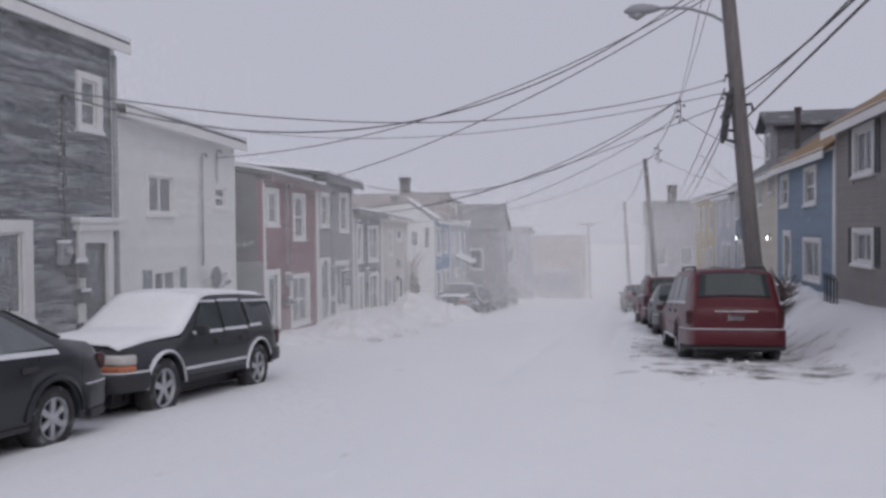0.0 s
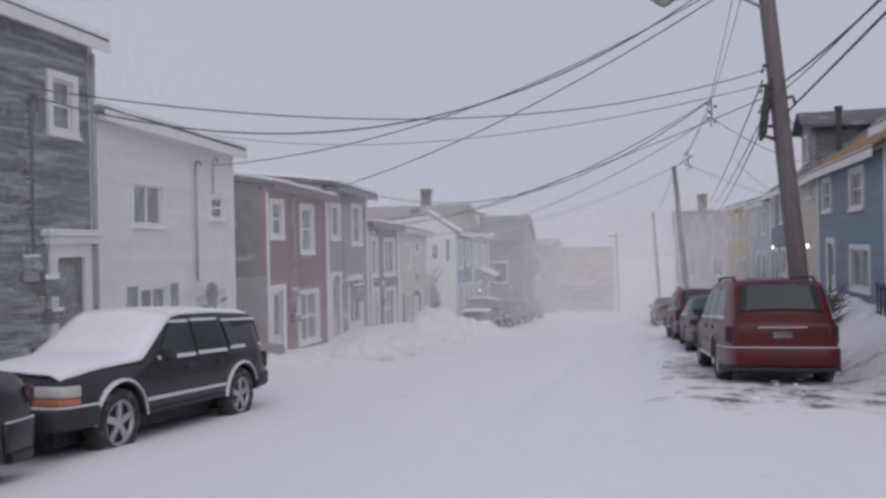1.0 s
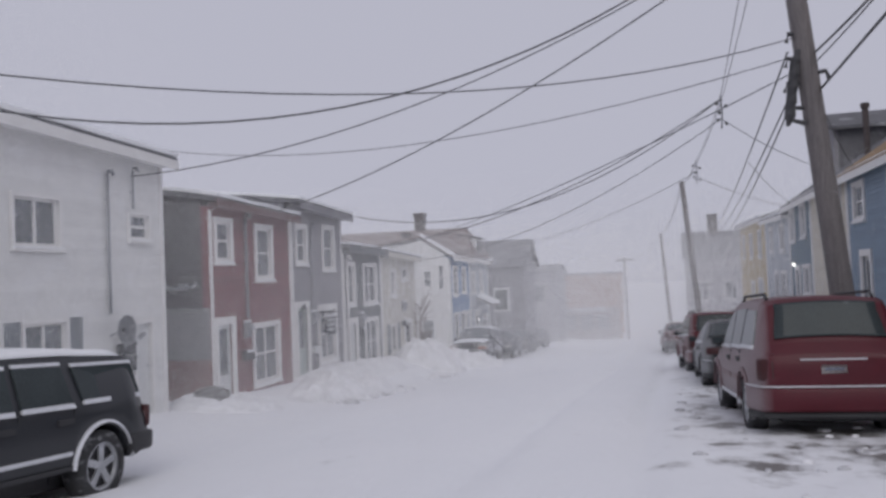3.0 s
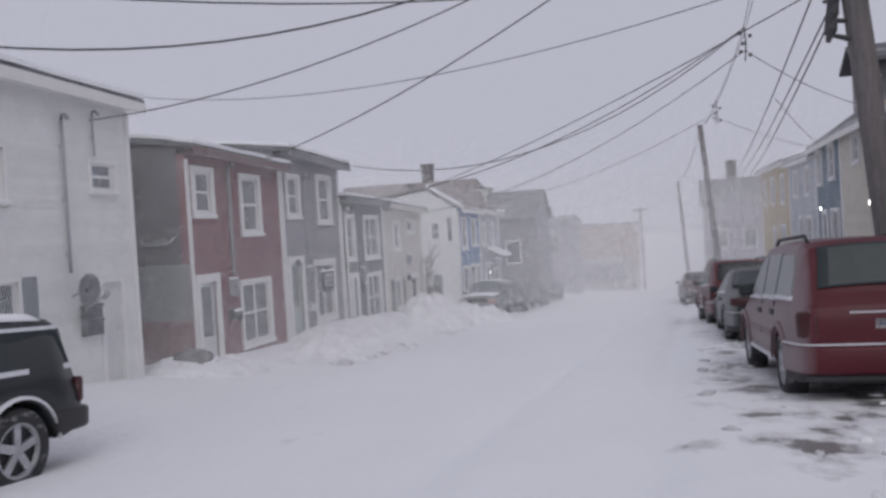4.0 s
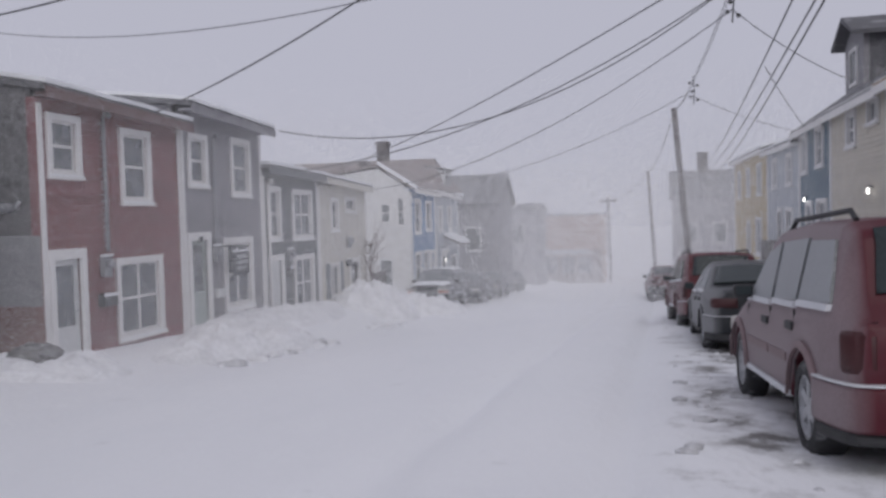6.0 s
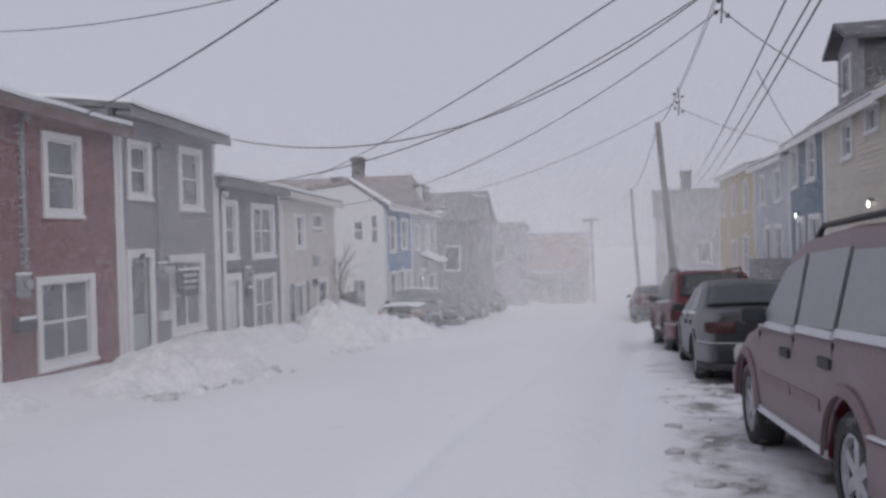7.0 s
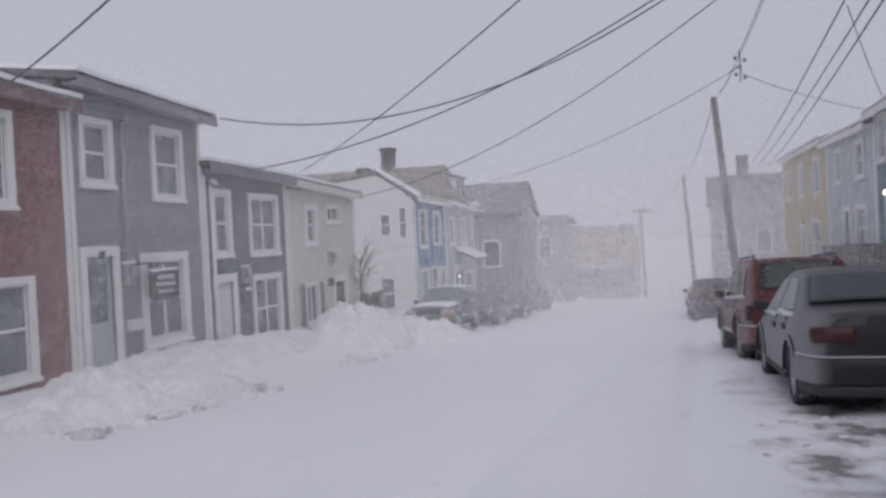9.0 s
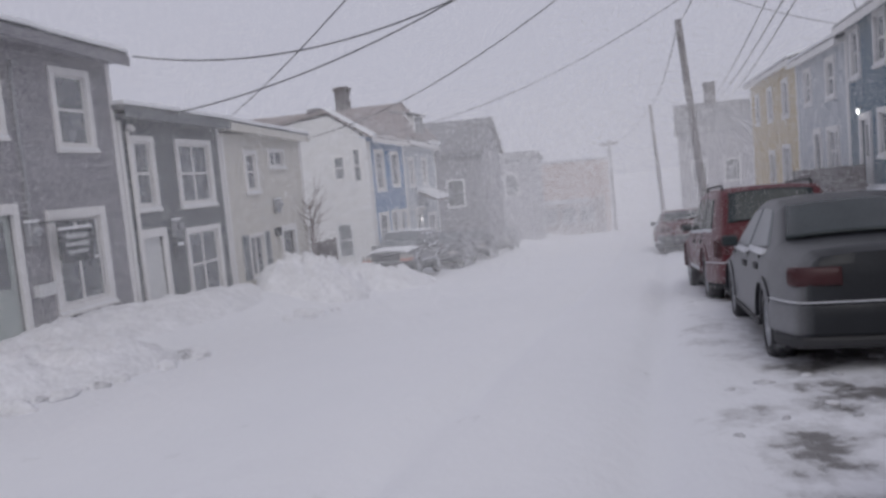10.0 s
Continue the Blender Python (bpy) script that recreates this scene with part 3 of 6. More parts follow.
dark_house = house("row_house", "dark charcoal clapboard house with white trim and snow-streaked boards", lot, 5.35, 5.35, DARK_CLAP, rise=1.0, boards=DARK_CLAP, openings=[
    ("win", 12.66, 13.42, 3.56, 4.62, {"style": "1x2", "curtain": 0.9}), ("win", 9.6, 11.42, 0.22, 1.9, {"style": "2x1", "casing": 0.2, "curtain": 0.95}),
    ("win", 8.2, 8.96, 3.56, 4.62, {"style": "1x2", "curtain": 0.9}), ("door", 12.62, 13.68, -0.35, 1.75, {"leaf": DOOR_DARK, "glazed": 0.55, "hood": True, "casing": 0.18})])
lot = Lot("left", 13.87, 19.15, -1.2)
white_house = house("row_house", "white clapboard house with snow along its eave", lot, 4.1, 3.95, WHITE_CLAP, rise=0.45, boards=WHITE_CLAP, over=0.32, openings=[
    ("win", 14.93, 16.08, 2.06, 2.95, {"style": "pair", "casing": 0.06}), ("win", 17.95, 18.68, 2.28, 2.84, {"style": "1x2", "casing": 0.05}),
    ("win", 15.1, 16.2, 0.0, 0.9, {"style": "pair", "casing": 0.06, "shutters": SHUTTER_GREY}), ("door", 18.02, 18.68, -1.15, 0.75, {"leaf": DOOR_WHITE, "glazed": 0.0, "casing": 0.06})])
lot = Lot("left", 21.0, 25.5, -1.5)
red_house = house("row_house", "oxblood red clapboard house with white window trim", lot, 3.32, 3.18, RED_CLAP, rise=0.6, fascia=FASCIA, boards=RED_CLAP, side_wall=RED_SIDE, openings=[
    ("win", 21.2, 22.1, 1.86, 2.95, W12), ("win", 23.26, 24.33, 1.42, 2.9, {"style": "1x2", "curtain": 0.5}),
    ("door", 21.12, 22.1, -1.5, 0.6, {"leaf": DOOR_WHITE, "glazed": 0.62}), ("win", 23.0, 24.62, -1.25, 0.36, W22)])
part("lower_cladding", boxes((-7.9, -0.01, -0.03, -0.003, -1.1, 1.15), bevel=0.004), RUSTY_SIDE, red_house, "rust-stained boards")
part("lower_cladding", boxes((-7.9, -0.01, -0.025, -0.003, 1.155, 2.35), bevel=0.004), GREY_SIDE, red_house, "bleached grey boards")
lot = Lot("left", 25.53, 29.68, -1.7)
grey_house = house("row_house", "slate grey clapboard house with white trim and a sign", lot, 3.62, 3.46, GREY_CLAP, rise=0.5, fascia=GREY_CLAP, boards=GREY_CLAP, over=0.4, openings=[
    ("win", 25.82, 26.72, 1.84, 3.05, W12), ("win", 27.9, 29.0, 1.66, 3.13, W12),
    ("door", 25.7, 26.72, -1.55, 0.78, {"leaf": DOOR_GREEN, "glazed": 0.55}), ("win", 27.38, 28.98, -1.2, 0.62, {"style": "2x2", "casing": 0.17})])
lot = Lot("left", 29.72, 33.85, -1.9)
teal_house = house("row_house", "dark slate green clapboard house with white window trim", lot, 2.45, 2.35, TEAL_CLAP, rise=0.12, fascia=TEAL_CLAP, boards=TEAL_CLAP, openings=[
    ("win", 30.05, 30.9, 0.45, 1.98, W12), ("win", 31.75, 33.35, 0.42, 1.95, W22),
    ("door", 29.98, 31.0, -1.75, 0.05, {"leaf": DOOR_WHITE, "glazed": 0.0}), ("win", 31.77, 33.37, -1.75, -0.05, W22)])
lot = Lot("left", 33.9, 39.0, -2.3)
house("row_house", "cream sided house with narrow shuttered windows", lot, 2.35, 2.15, CREAM, rise=0.15, fascia=CREAM, openings=[
    ("win", 35.05, 35.85, 0.6, 1.75, W12), ("win", 36.6, 37.7, 1.25, 1.8, {"style": "2x1", "casing": 0.07}),
    ("win", 34.85, 35.8, -1.65, -0.48, {"style": "pair", "casing": 0.07, "shutters": SHUTTER_GREY}), ("door", 36.9, 38.0, -2.1, -0.4, {"leaf": DOOR_DARK, "glazed": 0.4})])
lot = Lot("left", 45.7, 51.2, -3.1)
blue_house = house("row_house", "white end wall and cobalt blue sided front with pale window trim", lot, 2.5, 2.4, BLUE_SIDING, depth=9.0, rise=0.95, ridge_at=0.16, side_wall=WHITE_WALL, roof=SHINGLE_BROWN, roof_snow=False, over=0.35, openings=[
    ("win", 46.7, 48.0, 0.2, 1.9, W12), ("win", 49.0, 50.3, 0.3, 1.85, W12), ("win", 46.6, 48.0, -2.1, -0.65, W12), ("win", 48.4, 49.6, -2.1, -0.65, W12), ("door", 49.8, 50.9, -3.0, -0.7, {"leaf": DOOR_WHITE, "glazed": 0.5})])
part("wall_strip", boxes((-0.3, 0.036, -0.02, -0.003, -1.0, 5.45)), WHITE_WALL, blue_house)
part("rake_snow", prism([(0.4, 5.42), (-1.44, 6.64), (-1.44, 6.76), (0.42, 5.58)], "y", -0.16, 0.25), SNOW, blue_house, "snow along the roof's edge")
part("wall_strip", boxes((0.037, 0.06, 0.0, 0.5, -1.0, 5.3)), WHITE_WALL, blue_house, "white corner cladding")


def end_window(parent, a, b, q0, q1, trim=TRIM):
    """A cased window in the end wall that looks up the street: a to b back from the front corner."""
    win = part("window", ring(bmesh.new(), 0.002, 0.05, a - 0.08, b + 0.08, q0 - 0.08, q1 + 0.08, 0.08, 0.08, 0.08), trim, parent, at=pose(0, 0, 0, 0, 0, -90) @ Matrix.Diagonal((1, -1, 1, 1)))
    part("pane", boxes((0.004, 0.02, a, b, q0, q1)), CAR_GLASS_ICY, win)
    part("sash", boxes((0.021, 0.035, a, b, (q0 + q1) / 2 - 0.03, (q0 + q1) / 2 + 0.03)), trim, win)


end_window(blue_house, 0.95, 1.3, 3.95, 4.75)
end_window(blue_house, 0.25, 0.5, 3.8, 5.0)
end_window(blue_house, 0.9, 1.4, 0.9, 2.1, DOOR_WHITE)

lot = Lot("left", 51.23, 57.6, -3.4)
gable_house = house("row_house", "pale sided house with a shingled roof hipped towards the street", lot, 2.35, 2.1, PALE_BLUE, depth=9.0, rise=0.1, roof_snow=False, openings=[
    ("win", 52.0, 53.0, 0.2, 1.6, W12), ("win", 54.6, 55.6, 0.2, 1.6, W12), ("door", 52.6, 53.8, -3.3, -1.0, {"leaf": DOOR_DARK, "hood": True}), ("win", 55.0, 56.8, -2.9, -1.2, W22)])


def hipped_roof(parent, u0, u1, front, back, z0, z1, set_back, material):
    """A roof with its ridge across the street's line, hipped at its front end."""
    bm = bmesh.new()
    m = (u0 + u1) / 2
    lo = [bm.verts.new(v) for v in ((front, u0, z0), (front, u1, z0), (back, u1, z0), (back, u0, z0))]
    eave = [bm.verts.new((v.co.x, v.co.y, z0 - 0.14)) for v in lo]
    r0, r1 = bm.verts.new((front - set_back, m, z1)), bm.verts.new((back, m, z1))
    for f in ((lo[0], lo[1], r0), (lo[1], lo[2], r1, r0), (lo[2], lo[3], r1), (lo[3], lo[0], r0, r1), eave[::-1]):
        bm.faces.new(f)
    for k in range(4):
        bm.faces.new((eave[k], eave[(k + 1) % 4], lo[(k + 1) % 4], lo[k]))
    bmesh.ops.recalc_face_normals(bm, faces=bm.faces)
    return part("upper_roof", bm, material, parent)


hipped_roof(gable_house, -0.2, 6.5, 0.25, -9.2, 5.95, 7.75, 0.9, SHINGLE_BROWN)
gable_dormer = part("dormer", prism([(-0.55, 5.9), (0.12, 5.9), (0.12, 7.05), (-0.9, 7.25)], "y", 2.2, 4.1), WHITE_WALL, gable_house)
for a in (2.4, 3.3):
    part("window", boxes((0.124, 0.15, a, a + 0.6, 6.15, 6.95)), CAR_GLASS, gable_dormer)
part("dormer_roof", prism([(-1.0, 7.2), (0.25, 7.0), (0.25, 7.09), (-1.0, 7.32)], "y", 2.05, 4.25), SHINGLE_GREY, gable_dormer)
part("eave_snow", boxes((-0.1, 0.42, 4.6, 6.6, 5.62, 5.82), bevel=0.05), SNOW, gable_house, "snow hanging over the eave")
chimney("chimney", "dark brick chimney on a snowy ridge", -15.75, 54.4, 4.1, 5.45, 0.6, 0.6)
chimney("chimney", "short stove pipe stack on a snowy roof", -14.6, 48.2, 2.9, 3.9, 0.4, 0.4)

# right-hand row, on its raised bank
lot = Lot("right", 12.0, 21.85, -0.4)
house("row_house", "taupe clapboard house with dark shutters", lot, 4.2, 4.2, TAUPE, rise=2.6, roof=SHINGLE, roof_snow=False, boards=TAUPE, openings=[
    ("win", 18.6, 20.2, 2.8, 3.92, {"style": "2x1", "shutters": SHUTTER, "curtain": 0.9}), ("win", 18.6, 20.2, 0.82, 1.66, {"style": "2x1", "shutters": SHUTTER, "curtain": 0.9}),
    ("win", 14.4, 16.0, 2.8, 3.92, {"style": "2x1", "shutters": SHUTTER, "curtain": 0.9})])
lot = Lot("right", 21.88, 29.4, -0.5)
house("row_house", "sky blue clapboard house under a brown shingle roof", lot, 3.75, 3.75, BLUE_CLAP, rise=2.7, roof=SHINGLE, roof_snow=False, boards=BLUE_CLAP, openings=[
    ("win", 23.7, 25.2, 2.3, 3.4, {"style": "1x2", "curtain": 0.8}), ("win", 27.4, 28.7, 2.35, 3.4, {"style": "1x2", "curtain": 0.8}),
    ("win", 23.2, 25.3, 0.2, 1.4, {"style": "2x1", "curtain": 0.9}), ("door", 27.0, 28.2, -0.4, 1.6, {"leaf": DOOR_WHITE})])
lot = Lot("right", 29.43, 35.0, -0.7)
house("row_house", "butter yellow house above a dark boarded porch", lot, 3.7, 3.7, YELLOW, rise=2.7, roof=SHINGLE_GREY, roof_snow=False, boards=YELLOW, lower_wall=PORCH, lower_z=1.45, openings=[
    ("win", 32.15, 33.15, 2.5, 3.45, W12), ("win", 30.1, 31.1, 2.9, 3.5, {"style": "2x1", "casing": 0.07})], corner=TRIM)
lot = Lot("right", 35.03, 39.8, -0.9)
house("row_house", "deep teal clapboard house with white window trim", lot, 3.68, 3.66, TEAL2, rise=2.7, roof=SHINGLE_GREY, roof_snow=False, openings=[
    ("win", 38.4, 39.4, 2.1, 3.4, W12), ("win", 36.0, 37.1, 2.2, 3.45, W12), ("win", 35.5, 37.0, 0.1, 1.25, {"style": "2x1"}), ("door", 37.6, 38.7, -0.8, 1.2, {"leaf": DOOR_WHITE})])
lot = Lot("right", 39.83, 47.2, -1.2)
house("row_house", "pale grey-blue house with plain trim", lot, 3.3, 3.4, PALE_BLUE, rise=1.0, roof_snow=True, openings=[
    ("win", 41.2, 42.4, 1.8, 3.0, W12), ("win", 44.6, 45.8, 1.8, 3.0, W12), ("win", 41.0, 42.6, -0.4, 1.0, W22), ("door", 43.4, 44.5, -1.1, 1.0, {"leaf": DOOR_DARK})])
lot = Lot("right", 47.23, 60.0, -2.2)
house("row_house", "ochre yellow house with a brown end wall", lot, 3.6, 3.7, OCHRE, rise=1.0, side_wall=BROWN_WALL, openings=[
    ("win", 49, 50.4, 1.6, 3.1, W12), ("win", 53, 54.4, 1.6, 3.1, W12), ("win", 57, 58.4, 1.6, 3.1, W12), ("win", 49, 51, -1.2, 0.6, W22), ("door", 53, 54.4, -2.0, 0.4, {"leaf": DOOR_WHITE})])
def block_house(name, label, x0, x1, y0, y1, z0, z1, wall, rise, wins=(), roof=SHINGLE_GREY):
    """A house seen end-on down the street: walls, a roof with its ridge across the view, and windows in its near wall."""
    h = tagged(empty(name, pose((x0 + x1) / 2, y0, z0)), label, "house", "houses along the street")
    w, d, t = (x1 - x0) / 2, y1 - y0, z1 - z0
    part("wall", boxes((-w, w, 0, 0.2, -1.5, t)), wall, h)
    part("wall", boxes((-w, w, d - 0.2, d, -1.5, t)), wall, h)
    for a, b in ((-w, -w + 0.2), (w - 0.2, w)):
        part("wall", prism([(0.202, -1.5), (d - 0.202, -1.5), (d - 0.202, t), (d / 2, t + rise - 0.1), (0.202, t)], "x", a, b), wall, h)
    rf = part("roof", prism([(-0.35, t - 0.1), (d / 2, t + rise), (d + 0.35, t - 0.1), (d + 0.35, t + 0.05), (d / 2, t + rise + 0.16), (-0.35, t + 0.05)], "x", -w - 0.25, w + 0.25), roof, h)
    for a, b, q0, q1 in wins:
        win = part("window", ring(bmesh.new(), -0.002, 0.05, -b - 0.1, -a + 0.1, q0 - 0.12, q1 + 0.12, 0.1, 0.12, 0.12), TRIM, h, at=pose(0, 0, 0, 0, 0, -90))
        part("pane", boxes((0.004, 0.02, -b, -a, q0, q1)), CAR_GLASS, win)
    return h


block_house("corner_house", "grey house end wall with a dark hipped roof and chimney", 0.9, 6.5, 84, 92, -4.4, 2.2, GREY_FAR, 2.3, [(-1.6, -0.6, 2.6, 4.2), (0.9, 1.9, 2.6, 4.2)])
chimney("chimney", "brick chimney on the grey corner house", 3.6, 88, 4.2, 6.3, 0.9, 0.9)
block_house("row_house", "tall grey house with a steep dark roof in blowing snow", -20.0, -10.3, 61.0, 66.0, -4.4, 1.75, GREY_FAR, 1.9, [(-3.6, -2.7, 3.2, 4.6), (3.1, 3.8, 3.4, 4.6), (2.9, 3.8, 0.8, 2.4)])
block_house("row_house", "dim grey flat-fronted house far down the street", -17.0, -11.5, 85.0, 92.0, -5.8, 1.35, GREY_FAR, 0.6, [(-1.6, -0.6, 4.2, 5.9), (0.8, 1.8, 4.2, 5.9)])
block_house("corner_house", "dim grey house at the foot of the street", -19.5, -14.9, 98, 106, -6.6, 1.4, GREY_FAR, 0.6, [(-1.4, -0.4, 4.5, 6.2), (0.6, 1.6, 4.5, 6.2)])

shop = tagged(empty("corner_shop", pose(-10.7, 105, -6.5)), "orange brick flat-roofed building with a pale sign band", "building")
part("wall", boxes((-3.85, 3.85, 0, 0.3, 3.3, 7.3)), BRICK_ORANGE, shop)
part("wall", boxes((-3.85, 3.85, 0, 0.3, -1.0, 2.75)), BROWN_WALL, shop)
for s in ((-3.85, -3.55, 0.302, 9, -1, 7.3), (3.55, 3.85, 0.302, 9, -1, 7.3), (-3.85, 3.85, 9.002, 9.3, -1, 7.3)):
    part("wall", boxes(s), BRICK_ORANGE, shop)
part("roof", boxes((-4.0, 4.0, -0.15, 9.4, 7.302, 7.5)), SHINGLE_GREY, shop)
part("lintel", boxes((-3.85, 3.85, 0.0, 0.3, 2.752, 3.298)), BROWN_WALL, shop)
part("sign_band", boxes((-2.55, 2.3, -0.15, -0.002, 2.8, 3.25), bevel=0.02), SIGN_PALE, shop, "pale snow-dusted sign band")
for a in (-2.9, -0.9, 1.1):
    win = part("window", boxes((a, a + 1.6, -0.06, -0.002, 0.5, 2.4)), PORCH, shop)
    part("pane", boxes((a + 0.1, a + 1.5, -0.075, -0.062, 0.6, 2.3)), CAR_GLASS, win)

# dormer on the yellow house's roof
dormer = tagged(empty("dormer", pose(5.35, 35.9, 4.3)), "grey shingled dormer with a small gable roof", "dormer")
part("wall", boxes((0, 0.15, -1.15, 1.15, -0.4, 1.55)), GREY_FAR, dormer)
part("wall", boxes((0.152, 3.0, -1.15, -1.0, -0.4, 1.55)), SHINGLE_GREY, dormer)
part("wall", boxes((0.152, 3.0, 1.0, 1.15, -0.4, 1.55)), SHINGLE_GREY, dormer)
part("gable", prism([(-1.15, 1.552), (1.15, 1.552), (0, 2.05)], "x", 0.0, 0.15), GREY_FAR, dormer)
part("roof", prism([(-1.45, 1.45), (0, 2.08), (1.45, 1.45), (1.45, 1.57), (0, 2.22), (-1.45, 1.57)], "x", -0.35, 3.2), SHINGLE_GREY, dormer)
dw = part("window", boxes((-0.05, -0.002, -0.5, 0.5, 0.2, 0.3), (-0.05, -0.002, -0.5, -0.4, 0.3, 1.2), (-0.05, -0.002, 0.4, 0.5, 0.3, 1.2), (-0.05, -0.002, -0.5, 0.5, 1.2, 1.3)), TRIM, dormer)
part("pane", boxes((-0.02, -0.004, -0.4, 0.4, 0.3, 1.2)), CAR_GLASS, dw)
pipe = part("vent_pipe", tube([(0, 0, -0.6), (0, 0, 1.35), (0, 0, 1.36), (0, 0, 1.5)], [0.09, 0.09, 0.13, 0.13], 10), CHIMNEY, None, at=pose(5.7, 31.6, 4.55))
tagged(pipe, "dark metal stove pipe through a shingle roof", "vent pipe")


# ---- poles and wires ----
def pole(name, label, foot, head, r0=0.19, r1=0.14):
    at = pose(*foot)
    p = tagged(empty(name, at), label, "utility pole", "utility poles")
    d = Vector(head) - Vector(foot)
    pts = [(0, 0, -0.6), *((d.x * k, d.y * k, d.z * k) for k in np.linspace(0, 1, 9))]
    part("shaft", tube(pts, [r0, *np.linspace(r0, r1, 9).tolist()], 14), WOOD_POLE, p, smooth=True)
    return p, d


pole_1, lean_1 = pole("utility_pole", "leaning weathered wooden utility pole with cables and hardware", (2.65, 18.8, -0.9), (1.76, 18.8, 9.0), 0.19, 0.14)


def on_pole(z):
    k = (z + 0.9) / 9.9
    return Vector((2.65, 18.8, -0.9)) + Vector((-0.89, 0, 9.9)) * k


def local(v):
    return tuple(Vector(v) - Vector((2.65, 18.8, -0.9)))


for z, out in ((4.6, -0.28), (4.2, -0.34), (3.8, -0.30), (4.35, 0.25), (5.0, -0.22)):
    c = on_pole(z)
    part("bracket", tube([local(c), local(c + Vector((out, -0.1, 0.02))), local(c + Vector((out * 1.15, -0.12, -0.12)))], 0.035, 6), WIRE, pole_1)
for k in range(5):
    z = 3.7 + 0.22 * k
    c = on_pole(z) + Vector((-0.36 + 0.05 * k, -0.12, 0))
    part("splice_case", tube([local(c + Vector((-0.06, 0, -0.17))), local(c), local(c + Vector((0.05, 0, 0.17)))], [0.03, 0.075, 0.03], 8), WIRE, pole_1)
part("cable_guard", tube([local(on_pole(4.6) + Vector((-0.2, -0.08, 0))), local(on_pole(3.75) + Vector((-0.42, -0.1, -0.1))), local(on_pole(3.55) + Vector((-0.15, -0.1, 0.0)))], 0.045, 6), WIRE, pole_1)
pole("utility_pole", "wooden utility pole leaning over the parked cars", (1.25, 50.5, -3.3), (0.5, 50.5, 5.95), 0.17, 0.13)
pole("utility_pole", "thin wooden utility pole dim in the blowing snow", (-0.55, 75.3, -5.0), (-1.1, 75.3, 4.2), 0.17, 0.12)
p4, _ = pole("utility_pole", "far utility pole with a crossarm", (-6.1, 109, -7.4), (-6.25, 109, 2.85), 0.2, 0.16)
part("crossarm", boxes((-1.2, 0.9, -0.1, 0.1, 9.7, 9.95), bevel=0.02), WOOD_POLE, p4)
pole("utility_pole", "wooden utility pole carrying the cables up the street", (3.4, -14, 0.9), (3.1, -14, 9.0), 0.2, 0.15)

lamp = tagged(empty("street_lamp", pose(*on_pole(6.05))), "grey cobra-head street lamp on a curved arm", "street lamp")
arm = [(0, 0, 0), (-0.2, -0.05, 0.18), (-0.42, -0.1, 0.30), (-0.9, -0.2, 0.45), (-1.3, -0.26, 0.48), (-1.62, -0.3, 0.47)]
part("arm", tube(arm, 0.035, 8), METER, lamp, smooth=True)
part("lamp_head", tube([(-1.52, -0.28, 0.47), (-1.66, -0.31, 0.47), (-1.9, -0.34, 0.46), (-2.12, -0.38, 0.44), (-2.28, -0.4, 0.42)], [0.045, 0.09, 0.13, 0.12, 0.03], 10), METER, lamp, smooth=True)
part("lens", tube([(-1.85, -0.33, 0.36), (-2.0, -0.36, 0.32), (-2.18, -0.39, 0.35)], [0.05, 0.10, 0.04], 10), LENS_GREY, lamp, smooth=True)


def cable(a, b, sag, r=0.016, label="black overhead cable sagging across the street", name="overhead_cable"):
    a, b = Vector(a), Vector(b)
    pts = []
    for k in np.linspace(0, 1, 25):
        p = a.lerp(b, k)
        p.z -= 4 * sag * k * (1 - k)
        pts.append(tuple(p))
    ob = part(name, tube(pts, r * 0.8, 5), WIRE)
    return tagged(ob, label, "cable", "overhead cables")


J1, J2 = Vector((1.5, 30.1, 5.9)), Vector((1.0, 40.3, 5.3))
for J, tag in ((J1, 0), (J2, 1)):
    j = tagged(empty("cable_junction", pose(*J)), "cluster of insulators and splices on the overhead line", "cable junction", "cable junctions")
    for k in range(5):
        o = Vector((0.14 * math.cos(k * 2.2), 0.25 * math.sin(k * 1.7), -0.35 + 0.16 * k))
        part("splice_case", tube([tuple(o - Vector((0.02, 0.1, 0.05))), tuple(o), tuple(o + Vector((0.02, 0.1, 0.05)))], [0.02, 0.06, 0.02], 6), WIRE, j)
    part("strap", tube([(0, 0, -0.5), (0.04, 0.02, 0), (0, 0, 0.5)], 0.02, 5), WIRE, j)
MAST_DARK, MAST_WHITE, RED_EAVE, GREY_EAVE, TEAL_EAVE = (-9.62, 12.25, 4.05), (-9.95, 17.9, 3.5), (-9.97, 23.95, 3.25), (-10.2, 29.8, 3.45), (-10.35, 31.0, 2.4)
# line along the street, pole to pole
for dx in (0.0, 0.3):
    cable(on_pole(8.6) + Vector((dx, 0, 0)), J1 + Vector((dx * 0.2, 0, 0.45)), 0.15, 0.012)
    cable(J1 + Vector((dx * 0.2, 0, 0.4)), J2 + Vector((dx * 0.2, 0, 0.4)), 0.1, 0.012)
    cable(J2 + Vector((dx * 0.2, 0, 0.4)), (0.55, 50.5, 5.85), 0.15, 0.012)
# low cables down the right-hand row
for dx, z, x1, z1 in ((-0.05, 4.75, 3.2, 4.5), (0.1, 4.4, 3.5, 4.4), (0.0, 4.1, 4.2, 4.3)):
    cable(on_pole(z) + Vector((dx - 0.2, 0, 0)), (x1, 87.6, z1), 0.75, 0.02)
